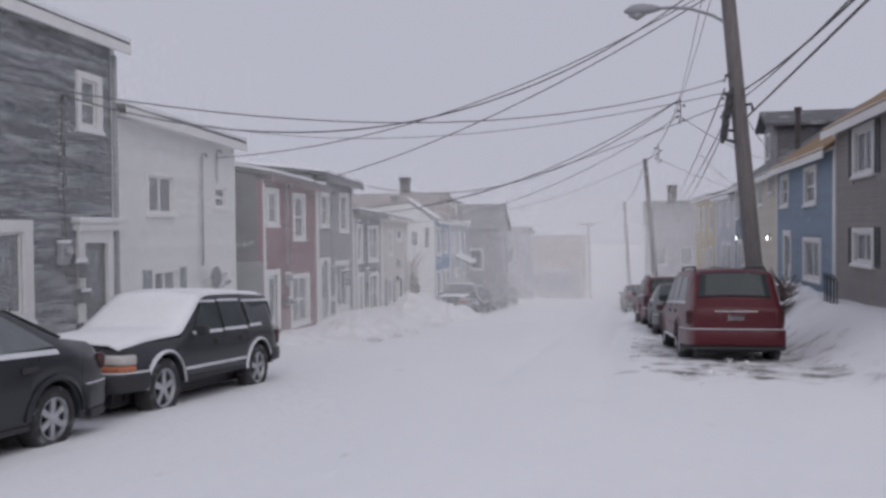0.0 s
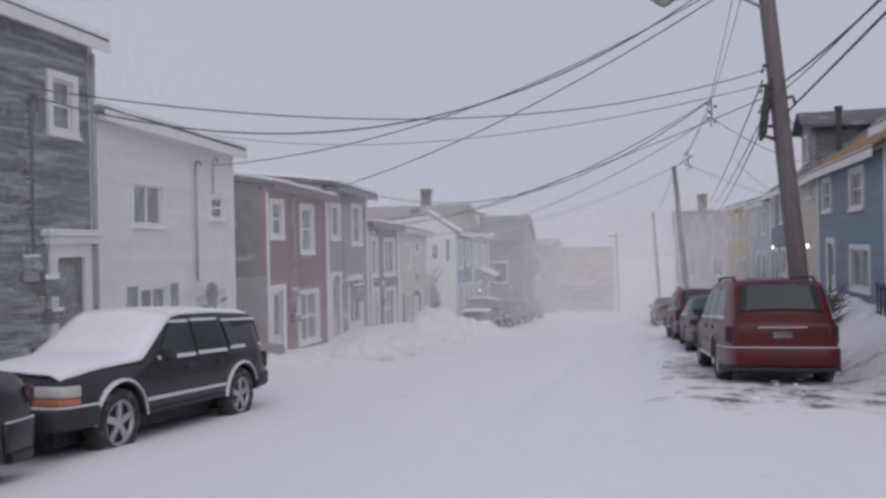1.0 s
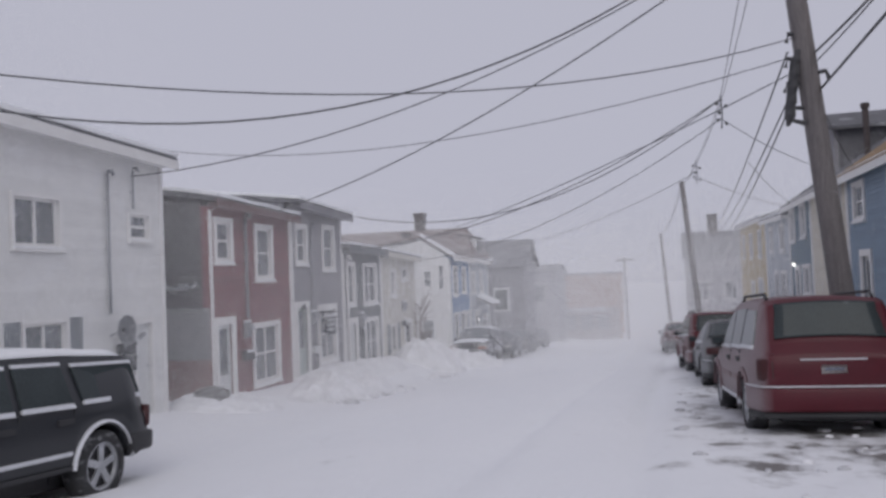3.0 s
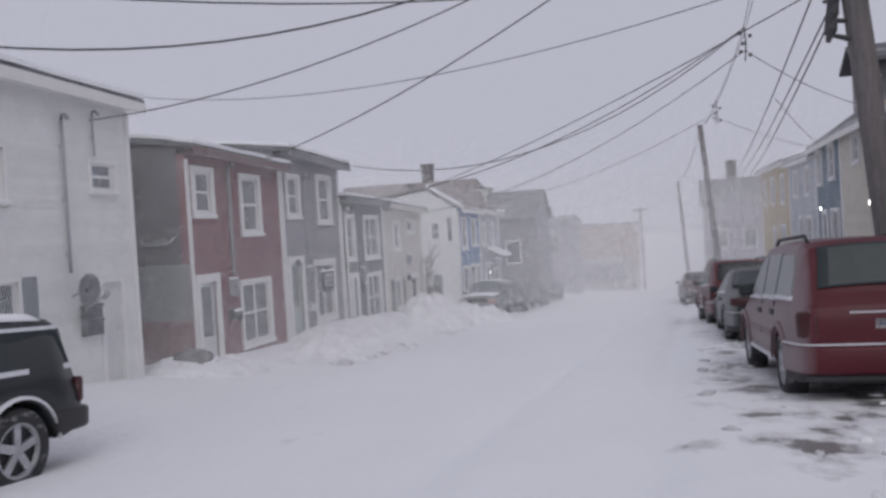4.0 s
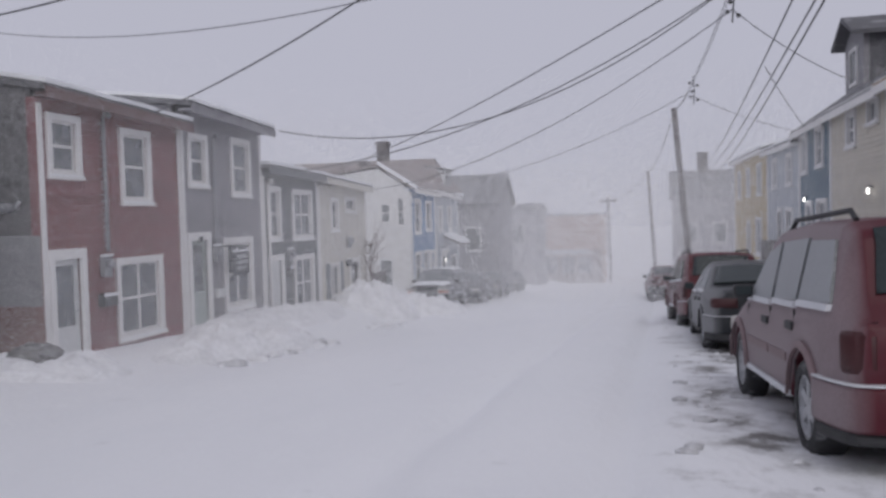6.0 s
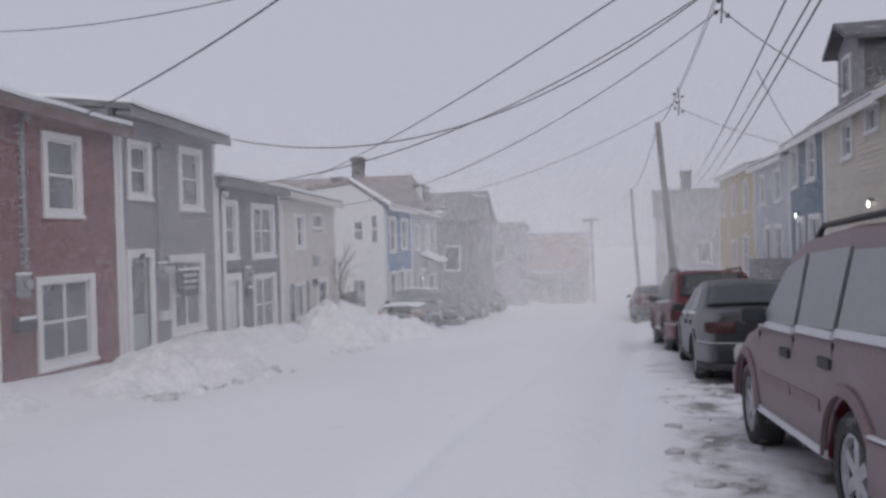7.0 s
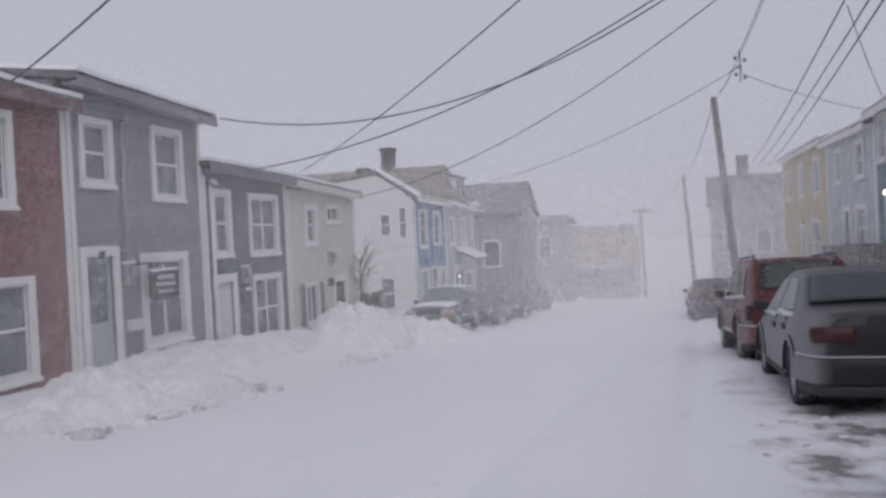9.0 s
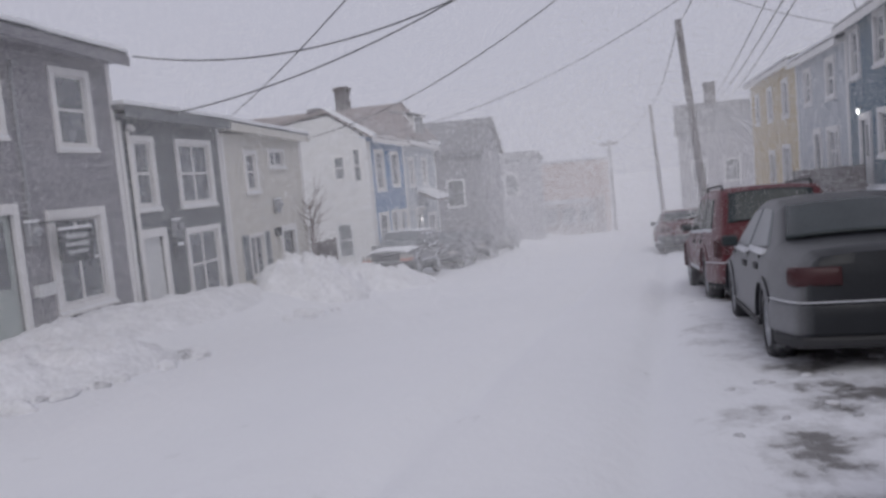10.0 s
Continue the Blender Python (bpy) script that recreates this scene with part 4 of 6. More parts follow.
# cables back up the street
for z, zz, r, sg in ((4.7, 7.0, 0.022, 1.2), (4.1, 5.0, 0.025, 0.1), (4.55, 7.1, 0.014, 1.0)):
    cable(on_pole(z) + Vector((0.15, 0, 0)), (3.2, -14, zz), sg, r)
# services across the street to the houses
cable(on_pole(7.4), MAST_DARK, 1.8, 0.018)
cable(on_pole(7.1), MAST_WHITE, 0.8, 0.015)
cable(on_pole(7.0), RED_EAVE, 0.5, 0.018)
cable(on_pole(5.0), (-9.7, 8.0, 4.05), 1.0, 0.012)
cable(on_pole(4.7), (-15.0, 25.0, 5.5), 0.8, 0.011)
cable(on_pole(4.5), (-10.35, 33.6, 2.5), 0.3, 0.013)
cable(J1 + Vector((0, 0, 0.4)), GREY_EAVE, 1.4, 0.02)
cable(J1 + Vector((0, 0, 0.4)), TEAL_EAVE, 0.8, 0.02)
cable(J1 + Vector((0, 0, -0.2)), (-11.0, 39.0, 2.1), 0.8, 0.016)
cable(J2, (-11.2, 45.8, 2.4), 0.7, 0.014)
cable(J2 + Vector((0, 0, -0.2)), (4.2, 39.5, 3.6), 0.1, 0.012)
cable(J1 + Vector((0, 0, -0.2)), (4.9, 34.0, 4.4), 0.15, 0.014)
cable((2.2, 30.0, 4.3), (4.4, 38.0, 3.5), 0.1, 0.012)
cable(on_pole(4.4), (4.5, 27.5, 3.7), 0.15, 0.012)
cable((0.5, 50.5, 5.8), (-1.1, 75.3, 4.1), 0.6, 0.025)
cable((-1.1, 75.3, 4.1), (-6.2, 109, 2.6), 0.7, 0.025)


# ---- vehicles ----
def wheel(parent, x, y, r, width, side, spokes=6):
    w = part("wheel", tube([(x - side * width * 0.5, y, r), (x - side * width * 0.45, y, r), (x + side * width * 0.2, y, r), (x + side * width * 0.21, y, r)], [r * 0.62, r * 0.66, r * 0.66, r * 0.5], 20), PLASTIC, parent)
    bm = bmesh.new()
    prof = [(-0.5, 0.66), (-0.5, 0.93), (-0.38, 1.0), (0.38, 1.0), (0.5, 0.93), (0.5, 0.66)]
    n = 28
    rings = []
    for k in range(n):
        a = 2 * math.pi * k / n
        rings.append([bm.verts.new((x + side * px * width, y + r * pr * math.cos(a), r + r * pr * math.sin(a))) for px, pr in prof])
    for k in range(n):
        a, b = rings[k], rings[(k + 1) % n]
        for i in range(len(prof) - 1):
            bm.faces.new((a[i], a[i + 1], b[i + 1], b[i]))
    bmesh.ops.recalc_face_normals(bm, faces=bm.faces)
    part("tyre", bm, TYRE, w, smooth=True)
    bm = tube([(x + side * width * 0.30, y, r), (x + side * width * 0.42, y, r)], [r * 0.2, r * 0.16], 12)
    fx0, fx1 = sorted((x + side * width * 0.28, x + side * width * 0.40))
    for k in range(spokes):
        a = 2 * math.pi * k / spokes
        g = bmesh.ops.create_cube(bm, size=1.0)["verts"]
        bmesh.ops.transform(bm, verts=g, matrix=Matrix.Translation(((fx0 + fx1) / 2, y, r)) @ Matrix.Rotation(a, 4, "X") @ Matrix.Translation((0, 0, r * 0.40)) @ Matrix.Diagonal((fx1 - fx0, r * 0.2, r * 0.5, 1)))
    ring = []
    for k in range(24):
        a = 2 * math.pi * k / 24
        ring.append([bm.verts.new((x + side * width * px, y + r * pr * math.cos(a), r + r * pr * math.sin(a))) for px, pr in ((0.3, 0.57), (0.46, 0.60), (0.46, 0.68), (0.3, 0.68))])
    for k in range(24):
        a, b = ring[k], ring[(k + 1) % 24]
        for i in range(3):
            bm.faces.new((a[i], a[i + 1], b[i + 1], b[i]))
    part("rim", bm, ALLOY, w)
    return w


def vehicle(name, label, at, s):
    """A car that faces +y from its own middle, built from its long section s: roof line, belt line, plan width, arches; then glass, lamps and trim."""
    car = tagged(empty(name, at), label, s.get("category", "car"), "parked vehicles")
    half, wid, wr = s["length"] / 2, s["width"] / 2, s["wheel"]
    axles = (s["rear_axle"], s["front_axle"])
    cl, paint = s["sill"], s["paint"]
    top_y, top_z = zip(*s["top"])
    belt_y, belt_z = zip(*s["belt"])
    ra = wr * 1.17
    arch_out = s.get("arch_out", 1.16)

    def f_top(y):
        return float(np.interp(y, top_y, top_z))

    def f_belt(y):
        return min(float(np.interp(y, belt_y, belt_z)), f_top(y) - 0.015)

    def f_low(y):
        z = cl + 0.10 * max(0.0, (abs(y) - half + 0.35) / 0.35)
        for a in axles:
            d = abs(y - a)
            if d < ra:
                z = max(z, wr + math.sqrt(ra * ra - d * d))
        return z

    def f_wid(y):
        k = max(0.0, (abs(y) - half + s.get("round", 0.55)) / s.get("round", 0.55))
        tip = max(0.0, (abs(y) - half + 0.12) / 0.12)
        return wid * (1 - s.get("taper", 0.13) * k * k) * (1 - 0.07 * tip ** 3)

    def f_in(y):
        """Half width at the roof line."""
        up = min(max((f_top(y) - f_belt(y)) / 0.5, 0.0), 1.0)
        return f_wid(y) * (0.93 - s.get("tumble", 0.12) * up)

    def side_x(y, z):
        b, t = f_belt(y), f_top(y) - 0.05
        if z <= b:
            return f_wid(y) * 0.985
        k = min(max((z - b) / max(t - b, 0.01), 0), 1)
        return f_wid(y) * 0.965 * (1 - k) + f_in(y) * k

    stations = sorted({*np.linspace(-half, half, 61).round(4).tolist(), *(e * (half - q) for e in (-1, 1) for q in (0.015, 0.035, 0.06, 0.09)), *(round(a + d * ra, 4) for a in axles for d in (-1.0, -0.995, -0.97, -0.9, -0.75, -0.5, 0, 0.5, 0.75, 0.9, 0.97, 0.995, 1.0)), *(y for y in top_y)})
    bm = bmesh.new()
    rows = []
    for y in stations:
        w, lo, be, to, wi = f_wid(y), f_low(y), f_belt(y), f_top(y), f_in(y)
        mid = (lo + be) / 2
        prof = [(0, lo), (w - 0.16, lo), (w - 0.01, lo), (w, lo + 0.02), (w * 1.012, max(mid, lo + 0.03)), (w * 0.995, be - 0.06 if be - 0.06 > lo + 0.05 else be - 0.02), (w * 0.965, be), (wi + 0.0, to - 0.05 if to - 0.05 > be else to - 0.008),
                (wi - 0.06, to - 0.012), (wi * 0.5, to + 0.012), (0, to + 0.018)]
        rows.append([bm.verts.new((x, y, z)) for x, z in prof] + [bm.verts.new((-x, y, z)) for x, z in prof[-2:0:-1]])
    n = len(rows[0])
    for a, b in zip(rows, rows[1:]):
        for i in range(n):
            j = (i + 1) % n
            bm.faces.new((a[i], a[j], b[j], b[i]))
    bm.faces.new(rows[0])
    bm.faces.new(rows[-1][::-1])
    bmesh.ops.recalc_face_normals(bm, faces=bm.faces)
    body = part("body", bm, paint, car, smooth=True)
    body.data.set_sharp_from_angle(angle=radians(52))
    part("underbody", boxes((-wid + 0.32, wid - 0.32, -half + 0.25, half - 0.25, 0.2, cl + 0.25)), PLASTIC, car)
    for a in axles:
        part("wheel_well", boxes((-wid + 0.30, wid - 0.30, a - ra, a + ra, 0.25, wr + ra - 0.02)), PLASTIC, car)
        for side in (-1, 1):
            wheel(car, side * (wid - 0.115), a, wr, 0.22, side, s.get("spokes", 6))
            bm = bmesh.new()
            prev = None
            for k in range(15):
                t = math.pi * (0.02 + 0.96 * k / 14)
                y, z = a + ra * 1.03 * math.cos(t), wr + ra * 1.03 * math.sin(t)
                y2, z2 = a + ra * arch_out * math.cos(t), wr + ra * arch_out * math.sin(t)
                x = side * f_wid(y) * 1.012
                cur = [bm.verts.new(v) for v in ((x, y, z), (x + side * 0.03, y, z), (x + side * 0.012, y2, z2), (x - side * 0.02, y2, z2))]
                if prev:
                    for i in range(4):
                        j = (i + 1) % 4
                        bm.faces.new((prev[i], prev[j], cur[j], cur[i]))
                else:
                    bm.faces.new(cur)
                prev = cur
            bm.faces.new(prev[::-1])
            bmesh.ops.recalc_face_normals(bm, faces=bm.faces)
            part("arch_trim", bm, s.get("arch_paint", paint), car)

    def side_panel(label_name, outline, material, parent, lift=0.006, thick=0.012, side=1):
        """A sheet on the car's flank, from an outline of (y, z)."""
        bm = bmesh.new()
        outer = [bm.verts.new((side * (side_x(y, z) + lift), y, z)) for y, z in outline]
        inner = [bm.verts.new((side * (side_x(y, z) + lift - thick), y, z)) for y, z in outline]
        bm.faces.new(outer)
        bm.faces.new(inner[::-1])
        for i in range(len(outer)):
            j = (i + 1) % len(outer)
            bm.faces.new((outer[i], outer[j], inner[j], inner[i]))
        bmesh.ops.recalc_face_normals(bm, faces=bm.faces)
        return part(label_name, bm, material, parent)

    def top_panel(nm, y0, y1, inset0, inset1, material, parent, lift=0.012, lump=0.0, steps=14, drop=0.0):
        """A sheet that lies on the car's upper skin between two stations."""
        bm = bmesh.new()
        grid = []
        for k in range(steps + 1):
            y = y0 + (y1 - y0) * k / steps
            ins = inset0 + (inset1 - inset0) * k / steps
            w = f_in(y) - ins
            line = []
            for q in np.linspace(-1, 1, 11):
                z = f_top(y) + 0.018 - 0.03 * q * q - (0.03 if abs(q) > 0.95 else 0.0) * (1 if lump else 0) + lift
                if lump:
                    z += lump * (noise.noise(Vector((q * 2, y * 1.6, 7.0 + at.translation.y))) * 0.5 + 0.5) * (1 - 0.75 * abs(q) ** 4)
                line.append(bm.verts.new((w * q, y, z)))
            grid.append(line)
        for a, b in zip(grid, grid[1:]):
            for i in range(10):
                bm.faces.new((a[i], a[i + 1], b[i + 1], b[i]))
        bmesh.ops.recalc_face_normals(bm, faces=bm.faces)
        bmesh.ops.solidify(bm, geom=list(bm.faces), thickness=-0.02)
        return part(nm, bm, material, parent, smooth=True)

    glassy = s.get("glass", CAR_GLASS)
    for side in (-1, 1):
        for outline in s["side_glass"]:
            g = side_panel("side_window", outline, glassy, car, lift=0.022, thick=0.03, side=side)
            lo_z = min(z for _, z in outline)
            ys = [y for y, z in outline if z < lo_z + 0.06]
            side_panel("window_ledge_snow", [(min(ys), lo_z - 0.035), (max(ys), lo_z - 0.035), (max(ys), lo_z + 0.012), (min(ys), lo_z + 0.012)], CHROME_SNOW, g, lift=0.034, thick=0.04, side=side)
            if s.get("frame_frost"):
                hi_z = max(z for _, z in outline)
                ys = [y for y, z in outline if z > hi_z - 0.06]
                side_panel("window_frame_frost", [(min(ys), hi_z - 0.01), (max(ys), hi_z - 0.01), (max(ys), hi_z + 0.025), (min(ys), hi_z + 0.025)], CHROME_SNOW, g, lift=0.03, thick=0.035, side=side)
        for y in s.get("seams", ()):
            side_panel("door_seam", [(y - 0.006, cl + 0.08), (y + 0.006, cl + 0.08), (y + 0.006, f_belt(y) - 0.01), (y - 0.006, f_belt(y) - 0.01)], PLASTIC, car, lift=0.012, side=side)
        for y in s.get("handles", ()):
            z = f_belt(y) - 0.13
            side_panel("door_handle", [(y - 0.11, z - 0.03), (y + 0.11, z - 0.03), (y + 0.11, z + 0.03), (y - 0.11, z + 0.03)], s.get("handle_paint", PLASTIC), car, lift=0.035, thick=0.04, side=side)
        if s.get("moulding"):
            z0, z1, mat = s["moulding"]
            for y0, y1 in s["moulding_runs"]:
                side_panel("side_moulding", [(y0, z0), (y1, z0), (y1, z1), (y0, z1)], mat, car, lift=0.032, thick=0.03, side=side)
        side_panel("sill_strip", [(axles[0] + ra, cl + 0.0), (axles[1] - ra, cl + 0.0), (axles[1] - ra, cl + 0.05), (axles[0] + ra, cl + 0.05)], s.get("sill_mat", CHROME_SNOW), car, lift=0.03, thick=0.03, side=side)
        y, z = s["mirror"]
        x = side * (side_x(y, z) + 0.02)
        x1 = x + side * 0.18
        m = part("side_mirror", boxes((min(x, x1), max(x, x1), y - 0.06, y + 0.05, z - 0.01, z + 0.12), bevel=0.025), s.get("mirror_paint", PLASTIC), car)
        part("mirror_glass", boxes((min(x, x1) + 0.02, max(x, x1) - 0.02, y - 0.066, y - 0.061, z + 0.015, z + 0.10)), CAR_GLASS, m)
    if s.get("windscreen"):
        top_panel("windscreen", *s["windscreen"], glassy, car)
    if s.get("rear_window"):
        top_panel("rear_window", *s["rear_window"], s.get("rear_glass", glassy), car, lift=0.014)
    for snow in s.get("snow", ()):
        top_panel("snow_cover", snow[0], snow[1], snow[2], snow[3], SNOW, car, lift=snow[4], lump=snow[5], steps=24)
    def wrapped(x0, z0, z1, d, wrap, way, sx):
        """A bar that follows the car's end and turns its corners; sx = 0: from flank to flank, else one corner from x0 outwards."""
        corner = f_wid(half) - 0.06
        line = [(x, half + d - 0.012 * (x / corner) ** 4) for x in np.linspace(max(x0, 0.0) if sx else 0.0, corner, 7)]
        line += [(f_wid(half - q) * 1.016 + min(d, 0.03) - 0.012 * math.exp(-q / 0.03), half - q + d * math.exp(-q / 0.05)) for q in np.linspace(0.02, wrap, 10)]
        if not sx:
            line = [(-x, y) for x, y in line[:0:-1]] + line
        soft = min(0.03, (z1 - z0) * 0.3)
        bm = bmesh.new()
        rings = []
        for k, (x, y) in enumerate(line):
            dx, dy = line[min(k + 1, len(line) - 1)][0] - line[max(k - 1, 0)][0], line[min(k + 1, len(line) - 1)][1] - line[max(k - 1, 0)][1]
            n = math.hypot(dx, dy)
            nx, ny = -dy / n, dx / n
            if ny < 0 and abs(x) < 0.3:
                nx, ny = -nx, -ny
            if nx * x + ny * y < 0:
                nx, ny = -nx, -ny
            prof = ((-0.10, z0), (-0.012, z0), (0.0, z0 + soft), (0.0, z1 - soft), (-0.015, z1), (-0.10, z1))
            rings.append([bm.verts.new(((sx or 1) * (x + nx * o), way * (y + ny * o), z)) for o, z in prof])
        for a, b in zip(rings, rings[1:]):
            for i in range(6):
                j = (i + 1) % 6
                bm.faces.new((a[i], a[j], b[j], b[i]))
        bm.faces.new(rings[0])
        bm.faces.new(rings[-1][::-1])
        bmesh.ops.recalc_face_normals(bm, faces=bm.faces)
        return bm

    # rear and front fittings
    e = half - 0.02
    for nm, mat, x0, x1, z0, z1, end, d in s["fittings"]:
        way = -1 if end == "rear" else 1
        if nm in ("bumper", "bumper_snow", "skid_panel", "diffuser", "tail_light", "head_light", "turn_signal"):
            wrap = {"bumper": 0.5, "bumper_snow": 0.5, "skid_panel": 0.42, "diffuser": 0.42, "tail_light": 0.12}.get(nm, 0.22)
            for sx in ((1, -1) if x0 > 0 else (0,)):
                part(nm, wrapped(x0, z0, z1, d, wrap, way, sx), mat, car, smooth=nm in ("bumper", "tail_light", "head_light"))
            continue
        for sx in ((1, -1) if x0 > 0 else (1,)):
            a, b = sorted((sx * x0, sx * x1))
            deep = 0.05 if nm in ("number_plate", "plate_bar", "badge") else 0.16
            y0, y1 = (-e - d, -e + deep) if end == "rear" else (e - deep, e + d)
            part(nm, boxes((a, b, y0, y1, z0, z1), bevel=0.02), mat, car)
    if s.get("rails"):
        y0, y1 = s["rails"]
        for side in (-1, 1):
            x = side * (f_in(0) - 0.10)
            pts = [(x, y0, f_top(y0) - 0.0), (x, y0 + 0.12, f_top(y0) + 0.07), (x, y1 - 0.14, f_top(y1) + 0.07), (x, y1, f_top(y1) - 0.0)]
            part("roof_rail", tube(pts, 0.022, 6), PLASTIC, car)
    return car


# 4x4s: tall tail, long roof
SUV = dict(arch_paint=PAINT_RED_CRUST, length=4.45, width=1.78, wheel=0.35, rear_axle=-1.36, front_axle=1.28, sill=0.36, paint=PAINT_RED, category="car",
           top=[(-2.225, 0.98), (-2.2, 1.02), (-2.12, 1.14), (-1.9, 1.60), (-1.75, 1.67), (-0.9, 1.71), (0.1, 1.68), (0.42, 1.60), (1.02, 1.08), (1.1, 1.04), (1.8, 0.95), (2.1, 0.84), (2.225, 0.66)],
           belt=[(-2.225, 0.98), (-1.5, 1.05), (1.0, 1.0), (2.225, 0.62)], tumble=0.13, taper=0.12, round=0.6,
           side_glass=[[(-1.86, 1.12), (-1.12, 1.10), (-1.12, 1.55), (-1.72, 1.54)], [(-1.04, 1.10), (-0.28, 1.08), (-0.22, 1.56), (-1.04, 1.57)], [(-0.18, 1.08), (0.86, 1.06), (0.42, 1.47), (-0.12, 1.56)]],
           seams=(-1.08, -0.22, 0.80), handles=(-0.98, -0.06), moulding=(0.62, 0.69, PAINT_RED_CRUST), moulding_runs=((-0.86, -0.26), (-0.18, 0.74)), mirror=(0.72, 1.06),
           windscreen=(1.0, 0.44, 0.05, 0.06), rear_window=(-2.1, -1.9, 0.10, 0.12), rails=(-1.7, 0.1), glass=CAR_GLASS_ICY, rear_glass=CAR_GLASS, mirror_paint=PLASTIC,
           fittings=[("bumper", PAINT_RED, -0.88, 0.88, 0.34, 0.62, "rear", 0.07), ("bumper_snow", CHROME_SNOW, -0.84, 0.84, 0.622, 0.64, "rear", 0.07), ("tail_light", LAMP_RED, 0.71, 0.80, 0.70, 0.96, "rear", 0.014),
                     ("number_plate", PLATE, -0.16, 0.16, 0.76, 0.90, "rear", 0.02), ("plate_bar", PLATE_BAR, -0.12, 0.12, 0.80, 0.86, "rear", 0.026), ("plate_garnish", CHROME_SNOW, -0.38, 0.38, 0.925, 0.965, "rear", 0.03),
                     ("skid_panel", PLASTIC, -0.78, 0.78, 0.26, 0.335, "rear", 0.03), ("badge", CHROME_SNOW, -0.62, -0.40, 0.84, 0.88, "rear", 0.006), ("head_light", LAMP_CLEAR, 0.5, 0.8, 0.62, 0.78, "front", 0.01), ("bumper", PAINT_RED, -0.85, 0.85, 0.38, 0.6, "front", 0.02)])


def stand(x, y, rz, drop=0.04):
    """A pose for a parked car that sits in the snow and follows the street's fall."""
    zf, zb = ground_z(x - 1.3 * math.sin(radians(rz)), y + 1.3 * math.cos(radians(rz))), ground_z(x + 1.3 * math.sin(radians(rz)), y - 1.3 * math.cos(radians(rz)))
    rx = math.degrees(math.atan2(zf - zb, 2.6))
    return pose(x, y, (zf + zb) / 2 - drop, rx, 0, rz)


vehicle("parked_suv", "maroon sport utility vehicle with roof rails, crusted with snow", stand(1.55, 17.27, 4.2), SUV)

BLAZER = dict(length=4.65, width=1.74, wheel=0.385, rear_axle=-1.40, front_axle=1.40, sill=0.42, paint=PAINT_BLACK, category="car", tumble=0.14, taper=0.10, round=0.45, spokes=5, arch_out=1.10, frame_frost=True,
              top=[(-2.325, 0.80), (-2.31, 1.0), (-2.27, 1.1), (-2.13, 1.50), (-2.0, 1.57), (-0.9, 1.61), (0.0, 1.60), (0.22, 1.56), (0.86, 1.11), (0.95, 1.06), (1.7, 1.01), (2.15, 0.94), (2.28, 0.80), (2.325, 0.62)],
              belt=[(-2.325, 0.8), (-1.9, 1.06), (0.9, 1.02), (2.325, 0.6)],
              side_glass=[[(-2.15, 1.12), (-1.10, 1.10), (-1.02, 1.47), (-2.04, 1.45)], [(-0.94, 1.10), (-0.24, 1.08), (-0.22, 1.48), (-0.86, 1.49)], [(-0.14, 1.08), (0.66, 1.07), (0.28, 1.44), (-0.12, 1.48)]],
              seams=(-0.94, -0.19, 0.72), handles=(-0.80, -0.02), moulding=(0.57, 0.61, CHROME_SNOW), moulding_runs=((-0.90, 0.92),), mirror=(0.6, 1.04), arch_paint=CHROME_SNOW, sill_mat=PLASTIC,
              windscreen=(0.88, 0.24, 0.05, 0.06), rear_window=(-2.26, -2.1, 0.1, 0.12),
              snow=((0.2, 2.16, -0.02, 0.04, 0.012, 0.07), (-1.85, 0.2, 0.0, 0.0, 0.006, 0.035)),
              fittings=[("bumper", PLASTIC, -0.86, 0.86, 0.46, 0.66, "rear", 0.12), ("tail_light", LAMP_RED, 0.62, 0.76, 0.72, 0.96, "rear", 0.02), ("number_plate", PLATE, -0.16, 0.16, 0.72, 0.86, "rear", 0.015),
                        ("bumper", PLASTIC, -0.86, 0.86, 0.42, 0.64, "front", 0.10), ("head_light", LAMP_CLEAR, 0.48, 0.80, 0.75, 0.87, "front", 0.03), ("turn_signal", LAMP_AMBER, 0.50, 0.80, 0.67, 0.74, "front", 0.03),
                        ("grille", PLASTIC, -0.45, 0.45, 0.68, 0.90, "front", 0.01), ("bumper_snow", CHROME_SNOW, -0.8, 0.8, 0.642, 0.665, "front", 0.08)])
vehicle("parked_suv", "black sport utility vehicle with snow heaped on hood and windshield", stand(-6.85, 10.65, 180 + 1.5, 0.09), BLAZER)

